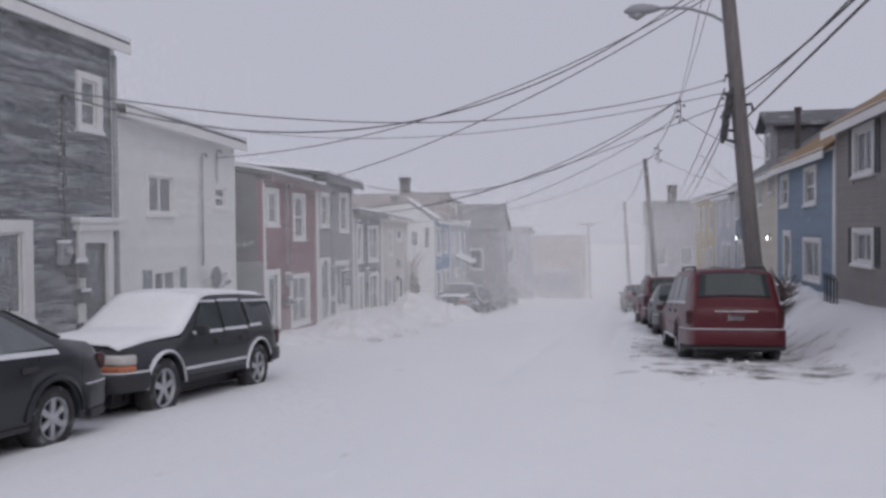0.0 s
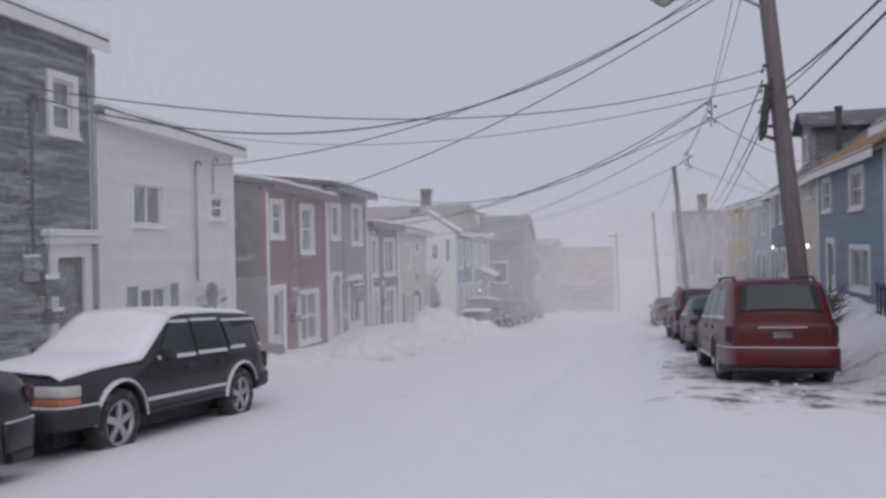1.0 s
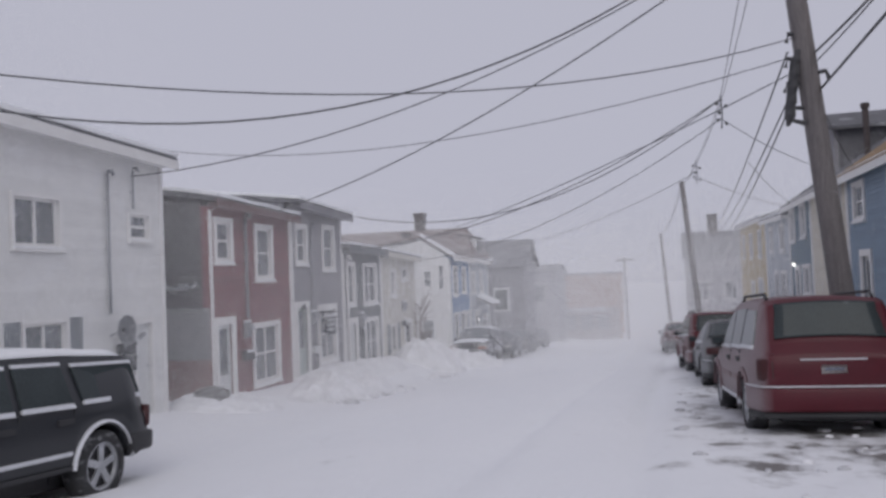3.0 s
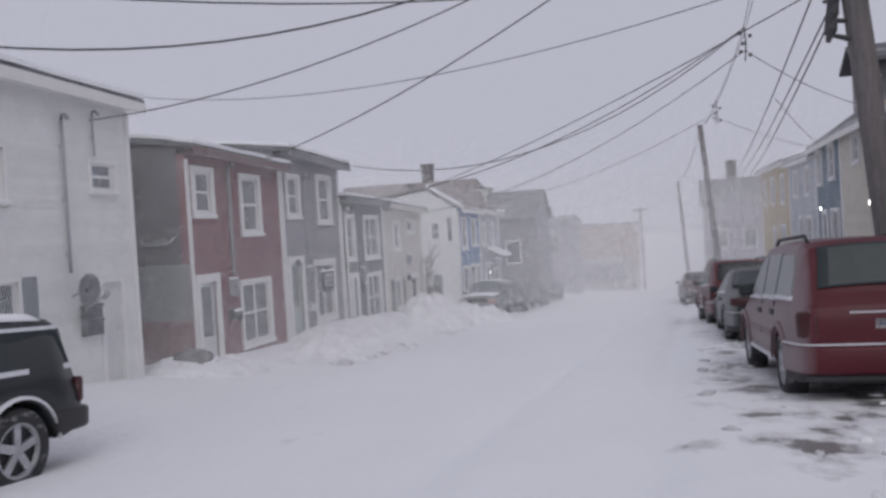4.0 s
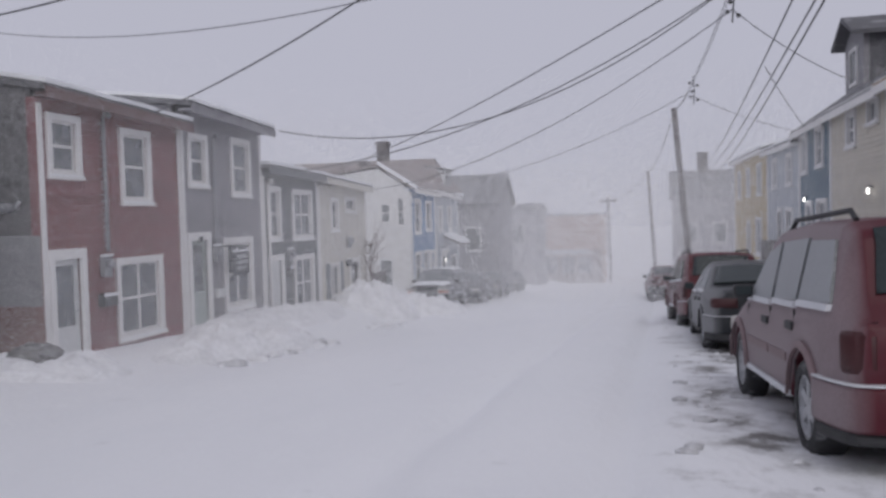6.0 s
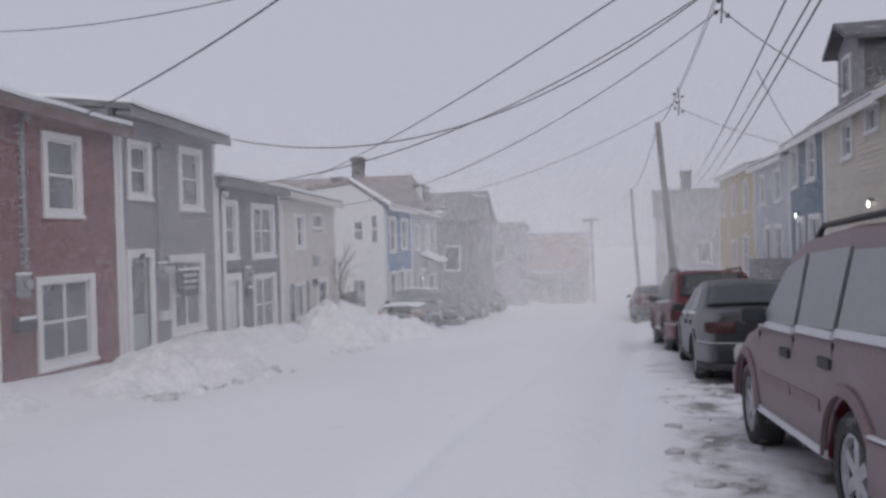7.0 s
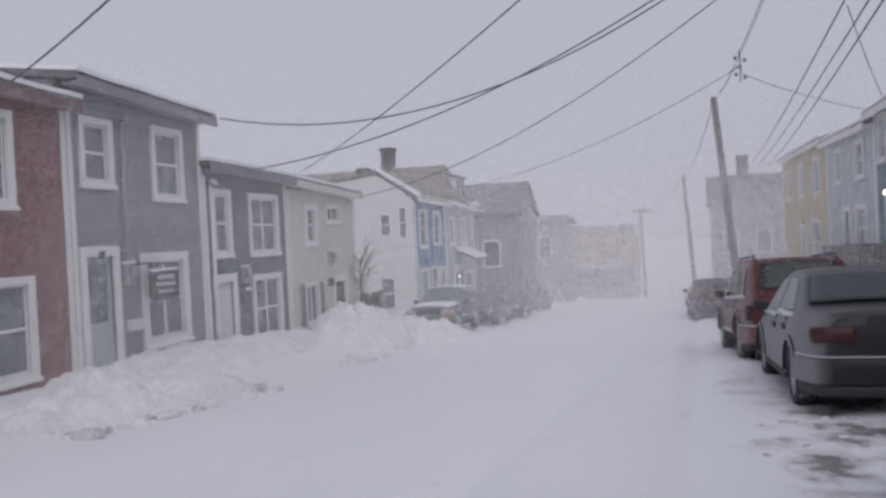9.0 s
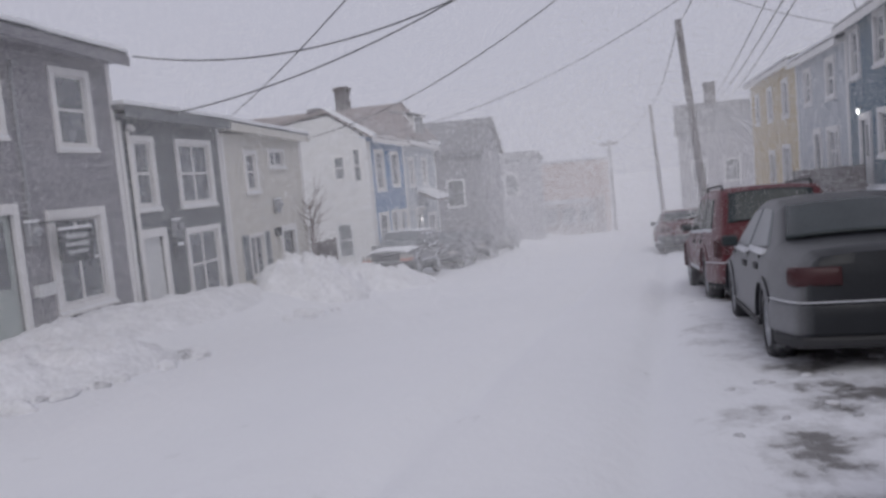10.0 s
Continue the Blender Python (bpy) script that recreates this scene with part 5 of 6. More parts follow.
SEDAN = dict(length=4.6, width=1.78, wheel=0.32, rear_axle=-1.34, front_axle=1.34, sill=0.26, paint=PAINT_GREY, tumble=0.2, taper=0.16, round=0.7,
             top=[(-2.3, 0.80), (-2.27, 0.98), (-2.15, 1.03), (-1.75, 1.06), (-1.62, 1.08), (-0.95, 1.38), (-0.6, 1.45), (0.0, 1.46), (0.35, 1.42), (1.15, 1.0), (1.25, 0.96), (1.95, 0.82), (2.2, 0.68), (2.3, 0.5)],
             belt=[(-2.3, 0.8), (-1.6, 0.98), (1.1, 0.90), (2.3, 0.5)],
             side_glass=[[(-1.35, 1.03), (-0.32, 0.99), (-0.3, 1.36), (-0.8, 1.34)], [(-0.22, 0.99), (0.9, 0.95), (0.35, 1.32), (-0.2, 1.36)]],
             seams=(-1.1, -0.27, 0.85), handles=(-0.95, -0.1), mirror=(0.75, 0.95), windscreen=(1.14, 0.4, 0.05, 0.08), rear_window=(-1.6, -0.98, 0.07, 0.08), glass=CAR_GLASS_ICY, rear_glass=CAR_GLASS, sill_mat=PLASTIC,
             fittings=[("bumper", PAINT_GREY, -0.74, 0.74, 0.34, 0.60, "rear", 0.045), ("tail_light", LAMP_RED, 0.44, 0.765, 0.74, 0.89, "rear", 0.025), ("number_plate", PLATE, -0.16, 0.16, 0.68, 0.82, "rear", 0.015),
                       ("plate_bar", PLATE_BAR, -0.12, 0.12, 0.72, 0.78, "rear", 0.022), ("bumper_snow", CHROME_SNOW, -0.62, 0.62, 0.602, 0.615, "rear", 0.04),
                       ("reverse_light", LAMP_CLEAR, 0.36, 0.46, 0.78, 0.83, "rear", 0.015), ("badge", CHROME_SNOW, -0.05, 0.05, 0.865, 0.94, "rear", 0.012), ("boot_garnish", CHROME_SNOW, -0.40, 0.40, 0.835, 0.85, "rear", 0.012), ("diffuser", PLASTIC, -0.7, 0.7, 0.24, 0.335, "rear", 0.04), ("head_light", LAMP_CLEAR, 0.5, 0.8, 0.56, 0.70, "front", 0.0), ("bumper", PAINT_GREY, -0.8, 0.8, 0.3, 0.5, "front", 0.06)])
vehicle("parked_sedan", "graphite grey sedan dusted with snow", stand(1.27, 25.05, 2.0), SEDAN)
vehicle("parked_sedan", "black sedan with frosted side windows and alloy wheels", stand(-6.45, 5.45, 181.5), {**SEDAN, "paint": PAINT_BLACK, "fittings": [(a, PAINT_BLACK if b is PAINT_GREY else b, *c) for a, b, *c in SEDAN["fittings"]]})
vehicle("parked_suv", "cherry red sport utility vehicle with dark rear window", stand(0.92, 30.1, 4.0), {**SUV, "paint": PAINT_CHERRY, "arch_paint": PAINT_CHERRY, "wheel": 0.38, "glass": CAR_GLASS, "sill": 0.44, "fittings": [(a, PAINT_CHERRY if b is PAINT_RED else b, *c) for a, b, *c in SUV["fittings"]]})
vehicle("parked_sedan", "dark red sedan beyond the sport utility vehicles", stand(0.05, 46.8, 3.0), {**SEDAN, "paint": PAINT_CHERRY})
vehicle("parked_suv", "snow-dusted dark car behind the snow bank", stand(-9.5, 43.2, 182), {**BLAZER, "paint": PAINT_DARK, "snow": ((0.95, 2.1, 0, 0.04, 0.006, 0.03), (-1.9, 0.15, 0.0, 0.0, 0.006, 0.04)), "glass": CAR_GLASS_ICY})
vehicle("parked_sedan", "snow-dusted dark sedan parked along the house fronts", stand(-9.6, 49.4, 183), {**SEDAN, "paint": PAINT_DARK})
vehicle("parked_sedan", "snow-crusted sedan further down the street", stand(-10.0, 56.5, 183), {**SEDAN, "paint": PAINT_DARK})
vehicle("parked_sedan", "snow-crusted sedan far down the street", stand(-10.6, 66.0, 183), {**SEDAN, "paint": PAINT_DARK})


# ---- snow banks ----
def bank(label, cx, cy, rx, ry, h, seed, rough=0.35, turn=0.0, material=DIRTY_SNOW):
    """A ploughed heap: broad, lumpy, broken into clods at the foot."""
    bm = bmesh.new()
    nr, na = 34, 110
    rings = []
    ct, st = math.cos(radians(turn)), math.sin(radians(turn))
    for i in range(nr + 1):
        r = i / nr
        ring = []
        for k in range(na):
            a = 2 * math.pi * k / na
            wob = 1 + 0.22 * noise.noise(Vector((math.cos(a) * 1.3, math.sin(a) * 1.3, seed)))
            px, py = rx * r * wob * math.cos(a), ry * r * wob * math.sin(a)
            x, y = cx + px * ct - py * st, cy + px * st + py * ct
            z = h * (1 - r ** 4.2) * (0.75 + rough * noise.fractal(Vector((x * 0.9, y * 0.9, seed)), 0.8, 2.1, 4))
            z *= 0.86 + 0.28 * abs(noise.noise(Vector((x * 2.1, y * 2.1, seed + 9))))
            z += 0.14 * h * (1 - r ** 6) * noise.noise(Vector((x * 3.5, y * 3.5, seed))) + 0.05 * h * (1 - r ** 6) * noise.noise(Vector((x * 8, y * 8, seed)))
            clump = noise.voronoi(Vector((x * 2.3, y * 2.3, seed)))[0][0]
            z += 0.36 * h * (1 - r ** 5) * (0.42 - clump)
            ring.append(bm.verts.new((x - cx, y - cy, max(z, -0.02 if r < 1 else -0.06) + ground_z(x, y) - ground_z(cx, cy))))
            if i == 0:
                break
        rings.append(ring)
    for k in range(na):
        bm.faces.new((rings[0][0], rings[1][k], rings[1][(k + 1) % na]))
    for a, b in zip(rings[1:], rings[2:]):
        for k in range(na):
            bm.faces.new((a[k], b[k], b[(k + 1) % na], a[(k + 1) % na]))
    bmesh.ops.recalc_face_normals(bm, faces=bm.faces)
    return tagged(part("snow_bank", bm, material, at=pose(cx, cy, ground_z(cx, cy)), smooth=True), label, "snow bank", "snow banks")


bank("ploughed snow bank with grey clods before the red house", -8.5, 24.6, 1.05, 2.7, 0.55, 1.3, 0.45, turn=-4)
bank("tall heaped snow bank before the cream house", -9.6, 35.6, 1.35, 2.2, 1.12, 4.1)
bank("low snow bank in front of a parked car", -8.9, 39.4, 1.5, 1.9, 0.7, 6.7, 0.5)
bank("drifted snow against the house fronts", -10.2, 29.5, 1.0, 4.5, 0.35, 9.2)
bank("low drift beside the red house", -9.6, 20.4, 1.3, 1.2, 0.35, 11.7)
bank("snow slope under the blue house", 4.0, 24.5, 0.9, 4.0, 0.35, 13.1, material=SNOW)


def clod(x, y, r, seed, flat=0.6, material=DIRTY_SNOW, label="grey lump of broken snow on the road"):
    bm = bmesh.new()
    bmesh.ops.create_icosphere(bm, subdivisions=2, radius=r)
    for v in bm.verts:
        v.co *= 1 + 0.45 * noise.noise(v.co * 1.4 / r + Vector((seed, 0, 0))) + 0.2 * noise.noise(v.co * 4 / r + Vector((seed, 2, 0)))
        v.co.y *= 1.5
        v.co.z *= flat
    tagged(part("snow_clod", bm, material, at=pose(x, y, ground_z(x, y) + r * flat * 0.35, 0, 0, seed * 37), smooth=True), label, "snow clod", "snow clods")


rng = random.Random(5)
for k in range(44):
    clod(-7.6 + rng.uniform(-0.3, 0.25), 22.0 + 5.0 * rng.random(), rng.uniform(0.04, 0.15), k, material=DIRTY_SNOW if k % 3 else SLUSH)
for k in range(14):
    clod(-8.2 + rng.uniform(-0.5, 0.5), 31.0 + 1.6 * rng.random(), rng.uniform(0.05, 0.13), 200 + k)
for k in range(9):
    clod(-9.5 + rng.uniform(-0.45, 0.4), 20.3 + rng.uniform(-0.4, 0.4), rng.uniform(0.08, 0.2), 230 + k, 0.8)
for k in range(40):
    clod(rng.uniform(0.2, 3.6), rng.uniform(11.0, 25.0), rng.uniform(0.02, 0.055), 50 + k)
for k in range(46):
    near = 16.5 + 7.0 * rng.random() if k % 4 else 12.0 + 4.5 * rng.random()
    clod(-0.1 + 2.2 * rng.random() ** 1.2, near, rng.uniform(0.02, 0.065), 120 + k, 0.5, SLUSH, "lump of grey frozen slush on the road")


# ---- fittings on the house fronts ----
def fit_box(name, label, category, lot_at, u, z, w, h, d, material, lid=None):
    """A small case fixed to a house front, its middle u along and z up, with a rim or lid."""
    t = tagged(empty(name, lot_at @ pose(0.024, u, z)), label, category)
    part("case", boxes((0, d, -w / 2, w / 2, -h / 2, h / 2), bevel=0.012), material, t)
    part("lid", boxes((d - 0.01, d + 0.012, -w / 2 - 0.01, w / 2 + 0.01, h * 0.3, h / 2 + 0.012), bevel=0.005), lid or material, t)
    return t


def conduit(label, lot_at, u, z0, z1, r=0.03, hook=True, material=METER, ice=False):
    t = tagged(empty("conduit", lot_at @ pose(0.07, u, z0)), label, "conduit", "conduits on the house fronts")
    part("pipe", tube([(0, 0, 0), (0, 0, (z1 - z0) / 2), (0, 0, z1 - z0)], r, 8), material, t, smooth=True)
    if hook:
        part("weatherhead", tube([(0, 0, z1 - z0), (0.02, 0, z1 - z0 + 0.08), (0.10, 0, z1 - z0 + 0.08), (0.13, 0, z1 - z0)], r * 1.3, 8), material, t, smooth=True)
    if ice:
        bm = bmesh.new()
        rr = random.Random(int(u * 100))
        z = 0.1
        while z < z1 - z0 - 0.05:
            a, b = rr.uniform(0.03, 0.11), rr.uniform(0.03, 0.11)
            box(bm, -0.05, -0.012, -a, b, z, z + rr.uniform(0.015, 0.035), bevel=0.005)
            z += 0.12
        part("ice_crust", bm, SIGN_PALE, t, "snow caught on the boards behind the pipe")["kind"] = "stuff"
    z = 0.3
    while z < z1 - z0:
        part("clip", boxes((-0.05, 0.005, -r - 0.02, r + 0.02, z, z + 0.03)), METAL, t)
        z += 0.9
    return t


def meter(label, lot_at, u, z):
    t = tagged(empty("electric_meter", lot_at @ pose(0.024, u, z)), label, "meter", "electric meters")
    part("case", boxes((0, 0.12, -0.12, 0.12, -0.22, 0.16), bevel=0.015), METER, t)
    part("dial_glass", tube([(0.12, 0, 0.02), (0.2, 0, 0.02), (0.22, 0, 0.02)], [0.085, 0.085, 0.06], 14), METAL, t, smooth=True)
    part("snow_cap", boxes((0.005, 0.15, -0.13, 0.13, 0.162, 0.21), bevel=0.02), SNOW, t)
    return t


lots = {"dark": Lot("left", 6.0, 13.85, 0.0).at, "white": Lot("left", 13.87, 19.15, 0.0).at, "red": Lot("left", 21.0, 25.5, 0.0).at,
        "grey": Lot("left", 25.53, 29.68, 0.0).at, "teal": Lot("left", 29.72, 33.85, 0.0).at, "cream": Lot("left", 33.9, 39.0, 0.0).at}
conduit("dark service mast on the charcoal house", lots["dark"], 6.22, 1.5, 4.0, 0.035, material=SHUTTER, ice=True)
meter("snow-capped electric meter on the charcoal house", lots["dark"], 6.15, 1.35)
fit_box("utility_box", "dark utility box with snow on its lid", "utility box", lots["dark"], 6.45, 1.05, 0.3, 0.35, 0.2, SHUTTER, SNOW)
fit_box("utility_box", "small dark box low on the charcoal wall", "utility box", lots["dark"], 6.6, 0.55, 0.25, 0.25, 0.18, SHUTTER, SNOW)
conduit("thin grey conduit on the white house", lots["white"], 3.42, 0.9, 3.45, 0.028)
conduit("grey downpipe at the charcoal house corner", lots["dark"], 7.78, -0.5, 5.1, 0.05, hook=False)
dish = tagged(empty("satellite_dish", lots["white"] @ pose(0.03, 3.45, 0.6)), "grey satellite dish crusted with snow on the white house", "satellite dish")
bm = bmesh.new()
rows_d = []
for i in range(7):
    r = 0.04 + 0.24 * i / 6
    rows_d.append([bm.verts.new((0.28 + 0.9 * r * r, r * math.cos(2 * math.pi * k / 20), r * math.sin(2 * math.pi * k / 20))) for k in range(20)])
for a, b in zip(rows_d, rows_d[1:]):
    for k in range(20):
        bm.faces.new((a[k], a[(k + 1) % 20], b[(k + 1) % 20], b[k]))
bm.faces.new(rows_d[0])
bmesh.ops.solidify(bm, geom=list(bm.faces), thickness=0.02)
part("reflector", bm, METER, dish, smooth=True)
part("arm", tube([(0, 0, -0.1), (0.25, 0, 0), (0.3, 0, -0.3), (0.62, 0, -0.12)], 0.02, 6), METAL, dish)
part("feed_horn", tube([(0.6, 0, -0.14), (0.7, 0, -0.06)], 0.045, 8), METER, dish)
conduit("thin pipe on the white house", lots["white"], 4.2, 2.9, 3.6, 0.02)
for z, h in ((0.22, 0.22), (-0.06, 0.28)):
    fit_box("mailbox", "dark mailbox on the white house front", "mailbox", lots["white"], 3.83, z, 0.42, h, 0.14, SHUTTER)
conduit("ice-hung conduit on the red house", lots["red"], 1.72, 0.5, 3.0, 0.035, ice=True)
meter("electric meter between the red house door and window", lots["red"], 1.62, 0.25)
fit_box("mailbox", "dark mailbox on the red house front", "mailbox", lots["red"], 1.6, -0.4, 0.4, 0.24, 0.16, SHUTTER, SNOW)
side = tagged(empty("wall_bracket", pose(-10.9, 20.98, 1.35)), "snow-topped pipe bracket on the tarred side wall", "bracket")
part("pipe", tube([(-0.45, -0.12, 0.08), (-0.4, -0.14, -0.04), (0.0, -0.14, -0.05), (0.3, -0.14, -0.02), (0.36, -0.12, 0.08)], 0.04, 8), METAL, side, smooth=True)
part("mount", boxes((-0.1, 0.1, -0.14, -0.003, -0.1, 0.06), bevel=0.01), METER, side)
conduit("ice-crusted chain conduit on the grey house", lots["grey"], 1.42, 0.45, 3.0, 0.03, ice=True)
meter("electric meter beside the grey house door", lots["grey"], 1.4, 0.28)
fit_box("mailbox", "white mailbox on the grey house front", "mailbox", lots["grey"], 1.53, -0.7, 0.42, 0.2, 0.12, DOOR_WHITE)
fit_box("wall_lamp", "unlit lamp over the grey house door", "lamp", lots["grey"], 0.66, 0.62, 0.1, 0.12, 0.09, SHUTTER)
sign = tagged(empty("hanging_sign", lots["grey"] @ pose(0.0, 2.18, 0.0)), "dark hanging sign with pale worn lettering on an iron bracket", "sign")
part("bracket", tube([(0.03, -0.75, 0.40), (0.2, -0.5, 0.42), (0.3, 0.0, 0.40), (0.3, 0.45, 0.38)], 0.022, 6), WIRE, sign)
part("board", boxes((0.28, 0.33, -0.42, 0.42, -0.30, 0.26), bevel=0.012), SIGN_DARK, sign)
for z0, z1, w in ((0.10, 0.19, 0.28), (-0.03, 0.04, 0.32), (-0.16, -0.10, 0.26)):
    part("lettering_bar", boxes((0.332, 0.336, -w, w, z0, z1)), SIGN_PALE, sign)
part("snow_cap", boxes((0.26, 0.35, -0.42, 0.42, 0.262, 0.31), bevel=0.02), SNOW, sign)
conduit("white downpipe between the grey and green houses", lots["teal"], 0.26, -1.8, 2.05, 0.045, hook=True, material=TRIM)
meter("electric meter beside the green house door", lots["teal"], 1.62, 0.0)
fit_box("mailbox", "small dark mailbox by the white door", "mailbox", lots["teal"], 1.62, -0.5, 0.22, 0.34, 0.12, SHUTTER, SNOW)
meter("electric meter on the cream house", lots["cream"], 2.85, 0.2)
fit_box("wall_lamp", "dark lamp on the cream house front", "lamp", lots["cream"], 2.7, -0.55, 0.16, 0.22, 0.14, SHUTTER)
stack = part("vent_pipe", tube([(0, 0, -0.5), (0, 0, 0.25), (0, 0, 0.26), (0, 0, 0.34)], [0.06, 0.06, 0.09, 0.09], 10), CHIMNEY, None, at=pose(-11.9, 18.2, 4.32))
tagged(stack, "dark vent pipe on the white house roof", "vent pipe")


def porch_light(label, x, y, z, out):
    t = tagged(empty("porch_light", pose(x, y, z)), label, "porch light", "lit porch lights")
    part("bulb", tube([(out * 0.12, 0, -0.06), (out * 0.12, 0, -0.02), (out * 0.12, 0, 0.04), (out * 0.12, 0, 0.08)], [0.015, 0.032, 0.032, 0.015], 10), BULB, t, "glowing white bulb", smooth=True)
    part("mount", tube([(0, 0, 0.1), (out * 0.1, 0, 0.12), (out * 0.12, 0, 0.09)], 0.025, 6), SHUTTER, t)


porch_light("lit porch light on the teal house", 4.46, 38.3, 1.23, -1)
porch_light("lit porch light on the yellow house porch", 4.62, 30.6, 1.32, -1)
porch_light("lit porch light far down the row", -11.9, 53.1, -1.39, 1)

awning = tagged(empty("door_hood", pose(-11.9, 54.2, -0.6)), "snow-laden hood over a doorway", "door hood")
part("roof", prism([(0.0, 0.45), (1.0, 0.0), (1.0, 0.1), (0.0, 0.55)], "y", -1.0, 1.0), PORCH, awning)
part("snow_cover", prism([(0.0, 0.555), (1.02, 0.105), (1.02, 0.25), (0.0, 0.72)], "y", -1.02, 1.02), SNOW, awning)

# boarded fence in the gap beside the cream house
fence = tagged(empty("fence", pose(-11.1, 39.1, -2.5)), "dark board fence in the gap between houses", "fence")
for k in range(9):
    part("board", boxes((-0.02, 0.02, 0.2 * k, 0.2 * k + 0.185, -0.5, 1.35 + 0.03 * math.sin(k * 1.7)), bevel=0.006), PORCH, fence)
part("rail", boxes((-0.06, -0.022, 0, 1.8, 0.9, 1.0)), PORCH, fence)
# railing on the bank before the right-hand row
rail = tagged(empty("fence", pose(4.05, 36.5, -0.75)), "dark wooden fence on the snowy bank", "fence")
for k in range(46):
    part("board", boxes((-0.015, 0.015, 0.24 * k, 0.24 * k + 0.2, -0.35 - 0.01 * k, 0.72 - 0.008 * k)), PORCH, rail)
part("rail", boxes((0.017, 0.06, 0, 11.1, 0.2, 0.28)), PORCH, rail)
gb = tagged(empty("garden_frame", pose(4.35, 19.6, 0.0)), "dark metal garden frame before the taupe house", "garden frame")
for k in range(4):
    part("hoop", tube([(0, 0.32 * k, -0.3), (0, 0.32 * k, 0.45), (-0.05, 0.32 * k + 0.12, 0.6), (0, 0.32 * k + 0.26, 0.45), (0, 0.32 * k + 0.26, -0.3)], 0.018, 6), SHUTTER, gb)


def shrub(label, x, y, h, spread, seed, twigs=60):
    """A bare shrub: a forked stem with many tapering twigs."""
    r = random.Random(seed)
    t = tagged(empty("shrub", pose(x, y, ground_z(x, y) - 0.05)), label, "shrub", "bare shrubs")
    stem = [(0, 0, 0), (0.04, 0.06, h * 0.3), (-0.02, 0.14, h * 0.6), (0.03, 0.12, h)]
    part("trunk", tube(stem, [0.05, 0.04, 0.025, 0.008], 7), BRUSH, t)
    bm = bmesh.new()
    for k in range(twigs):
        f = r.uniform(0.1, 0.9)
        z = h * f
        a = r.uniform(0, 2 * math.pi)
        n = r.uniform(0.4, 1.0) * spread
        p0 = Vector((0.02, 0.1, z))
        p1 = p0 + Vector((math.cos(a) * n * 0.5, math.sin(a) * n * 0.5, 0.25 * h * r.random()))
        p2 = p1 + Vector((math.cos(a + 0.4) * n * 0.5, math.sin(a + 0.4) * n * 0.5, 0.3 * h * r.random()))
        tw = tube([tuple(p0), tuple(p1), tuple(p2)], [0.018, 0.012, 0.005], 4)
        me = bpy.data.meshes.new("twig")
        tw.to_mesh(me)
        tw.free()
        bm.from_mesh(me)
        bpy.data.meshes.remove(me)
    part("crown", bm, BRUSH, t)


shrub("bare twiggy shrub against the cream house", -10.95, 38.6, 2.6, 0.8, 3, 46)
shrub("dark brown bare bush at the pole's foot", 3.5, 21.6, 0.95, 0.6, 8, 90)
shrub("dark brown bare bush on the snowy bank", 3.75, 23.2, 0.9, 0.6, 12, 80)

bag = bmesh.new()
bmesh.ops.create_icosphere(bag, subdivisions=3, radius=0.42)
for v in bag.verts:
    v.co *= 1 + 0.22 * noise.noise(v.co * 4)
    v.co.z *= 0.62
tagged(part("rubbish_bag", bag, surface("bag_plastic", (0.10, 0.095, 0.09), 0.5, vary=0.3, frost=0.45, frost_scale=3), at=pose(-9.85, 20.3, ground_z(-9.85, 20.3) + 0.14), smooth=True), "dark rubbish bags half buried in snow beside the red house", "rubbish bag")


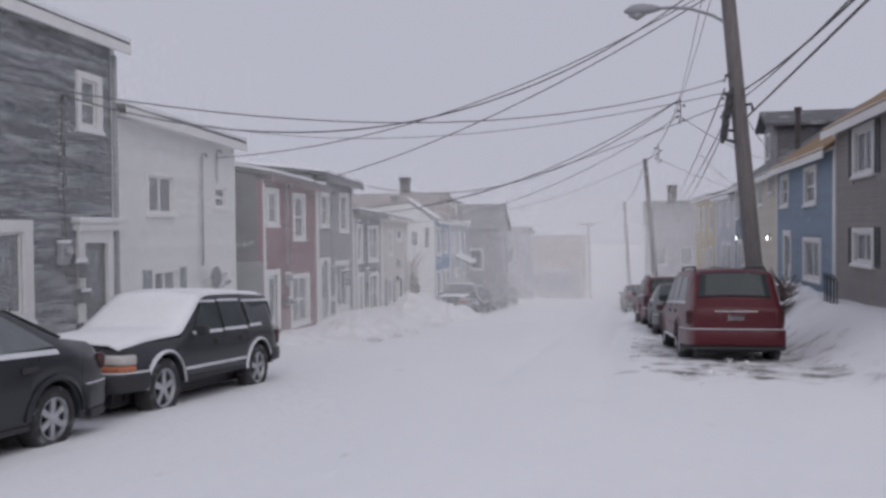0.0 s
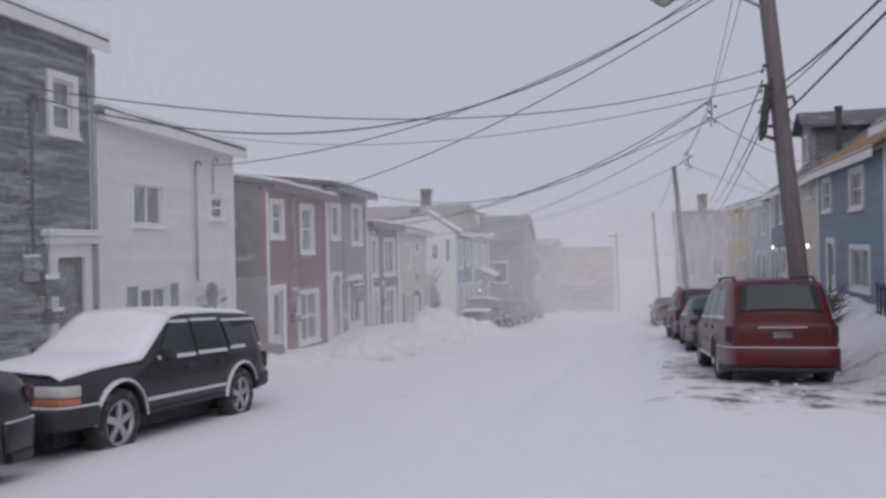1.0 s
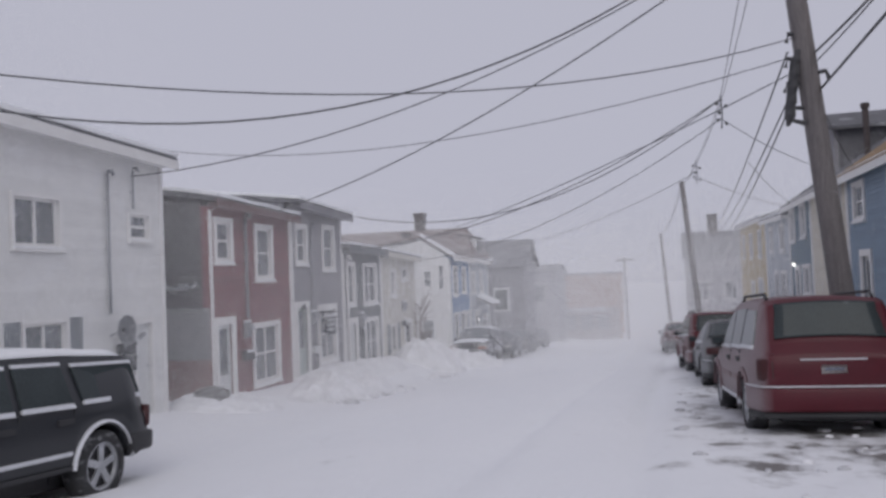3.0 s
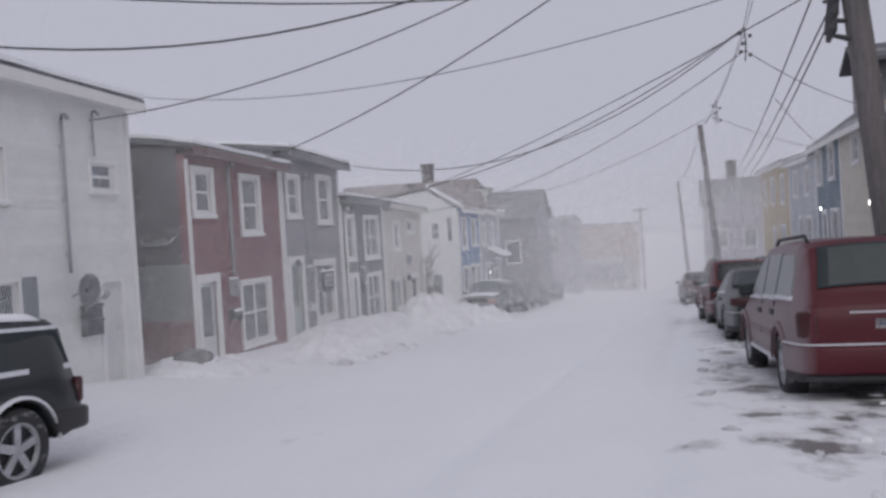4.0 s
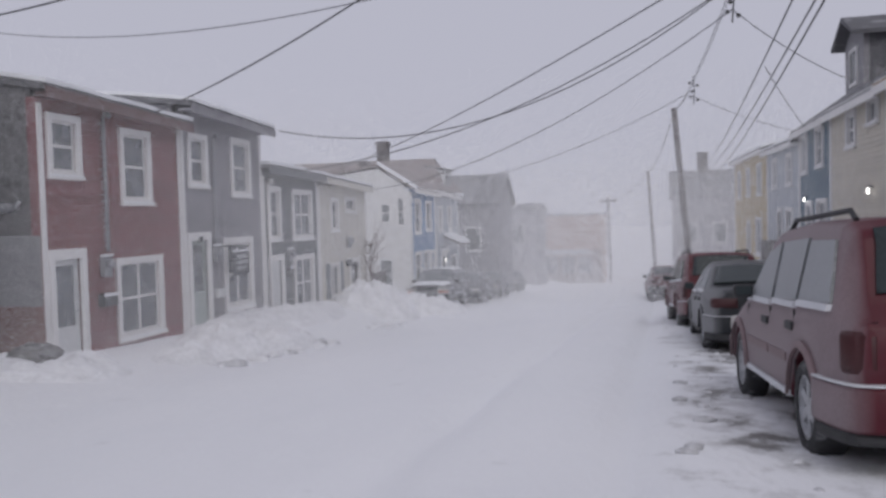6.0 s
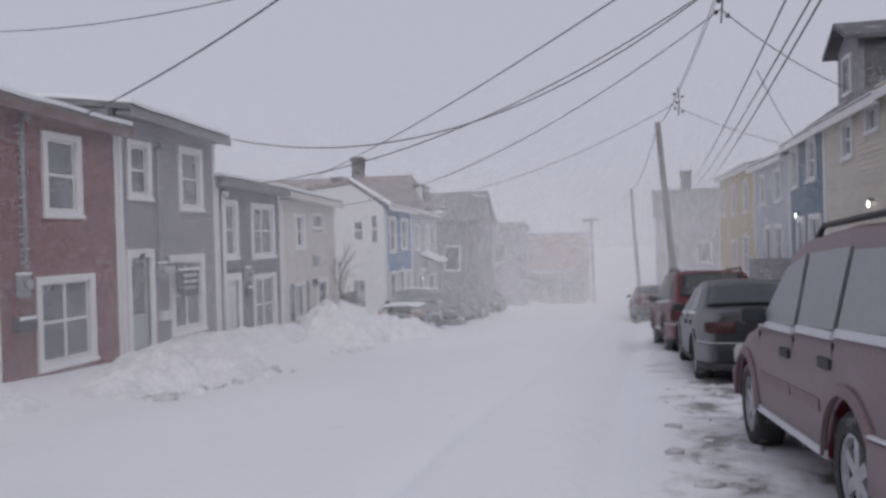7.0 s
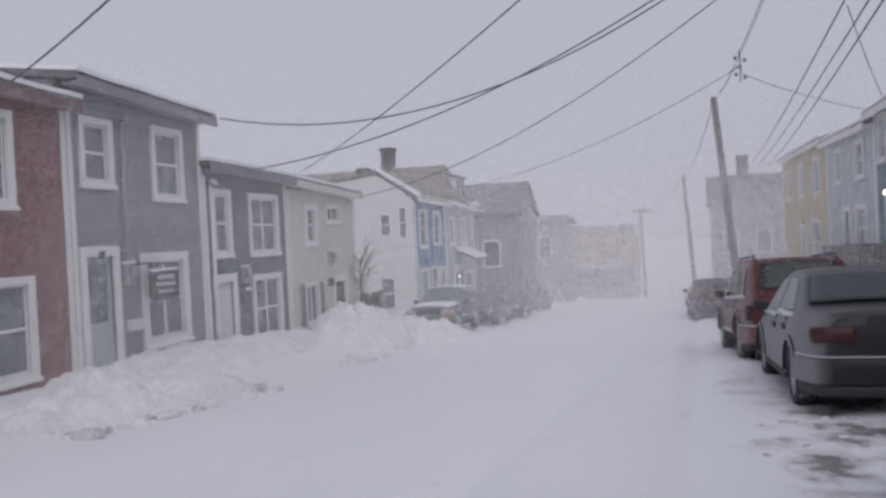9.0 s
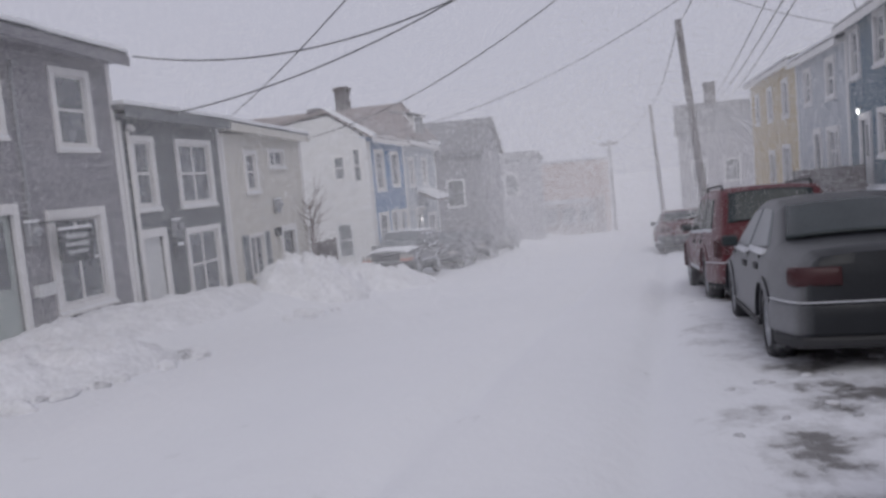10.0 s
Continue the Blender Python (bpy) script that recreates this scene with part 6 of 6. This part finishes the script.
# ---- blowing snow in the air ----
def airborne_snow():
    """Wind-driven flakes, finer near the walked line, thickening down the street and drifting in gusts."""
    r = np.random.default_rng(11)
    mid, size = [], []
    for y in range(4, 112):
        near = y < 20
        s = 0.0056 if near else 0.0054 + 0.0002 * (y - 20) if y < 27 else 0.0085 + 0.0007 * (y - 27) if y < 50 else 0.025 + 0.0006 * (y - 50)
        x0, x1, tall = (-9.6, -6.2, 5.4) if y < 14 else (-9.8, -6.2, 4.2) if near else (-10.4, -5.6, 4.6) if y < 27 else (-12.5, 5.0, 6.0) if y < 50 else (-21.0, 7.0, 8.0)
        thick = float(np.interp(y, (4, 12, 19, 20, 26.5, 27, 65, 112), HAZE))
        n = int((x1 - x0) * tall * thick / (0.433 * s * s * 0.72))
        p = np.stack([r.uniform(x0, x1, n), r.uniform(y, y + 1, n), r.uniform(-0.1, tall, n)], 1)
        gust = 0.5 + 0.5 * np.sin(p[:, 0] * 0.55 + p[:, 1] * 0.21 + 1.3) * np.sin(p[:, 1] * 0.33 - p[:, 2] * 0.5 + 0.4)
        low = np.exp(-p[:, 2] / (0.7 if near else 1.2))
        keep = r.random(n) < 0.55 + 0.3 * gust + (0.6 if near else 0.25) * low
        p = p[keep]
        p[:, 2] += np.interp(p[:, 1], (-80, 110, 160), (5.44, -7.48, -8.2)) + 0.15
        mid.append(p)
        size.append(np.full(len(p), s))
    mid, size = np.concatenate(mid), np.concatenate(size)
    n = len(mid)
    # each flake a small three-cornered plate, turned at random about the upright and tilted
    yaw, tilt, spin = r.normal(0, 0.6, n), r.normal(0, 0.55, n), r.uniform(0, 2 * np.pi, n)
    size = size * r.uniform(0.7, 1.25, n)
    co = np.empty((n, 3, 3), np.float32)
    for k in range(3):
        a = spin + k * 2 * np.pi / 3
        u, w = np.cos(a) * size * 0.577, np.sin(a) * size * 0.577
        co[:, k, 0] = mid[:, 0] + u * np.cos(yaw) - w * np.sin(tilt) * np.sin(yaw)
        co[:, k, 1] = mid[:, 1] + u * np.sin(yaw) + w * np.sin(tilt) * np.cos(yaw)
        co[:, k, 2] = mid[:, 2] + w * np.cos(tilt)
    me = bpy.data.meshes.new("blowing_snow")
    me.vertices.add(3 * n)
    me.vertices.foreach_set("co", co.reshape(-1))
    me.loops.add(3 * n)
    me.loops.foreach_set("vertex_index", np.arange(3 * n, dtype=np.int32))
    me.polygons.add(n)
    me.polygons.foreach_set("loop_start", np.arange(0, 3 * n, 3, dtype=np.int32))
    me.update(calc_edges=True)
    me.materials.append(FLAKES)
    tagged(new("blowing_snow", me), "wind-driven snowflakes filling the air of the street", "blowing snow", kind="stuff")


HAZE = (0.058, 0.058, 0.048, 0.042, 0.042, 0.029, 0.025, 0.016)
FLAKES = surface("snowflake", (0.96, 0.96, 0.97), 0.9, vary=0.02, bump=0)
airborne_snow()
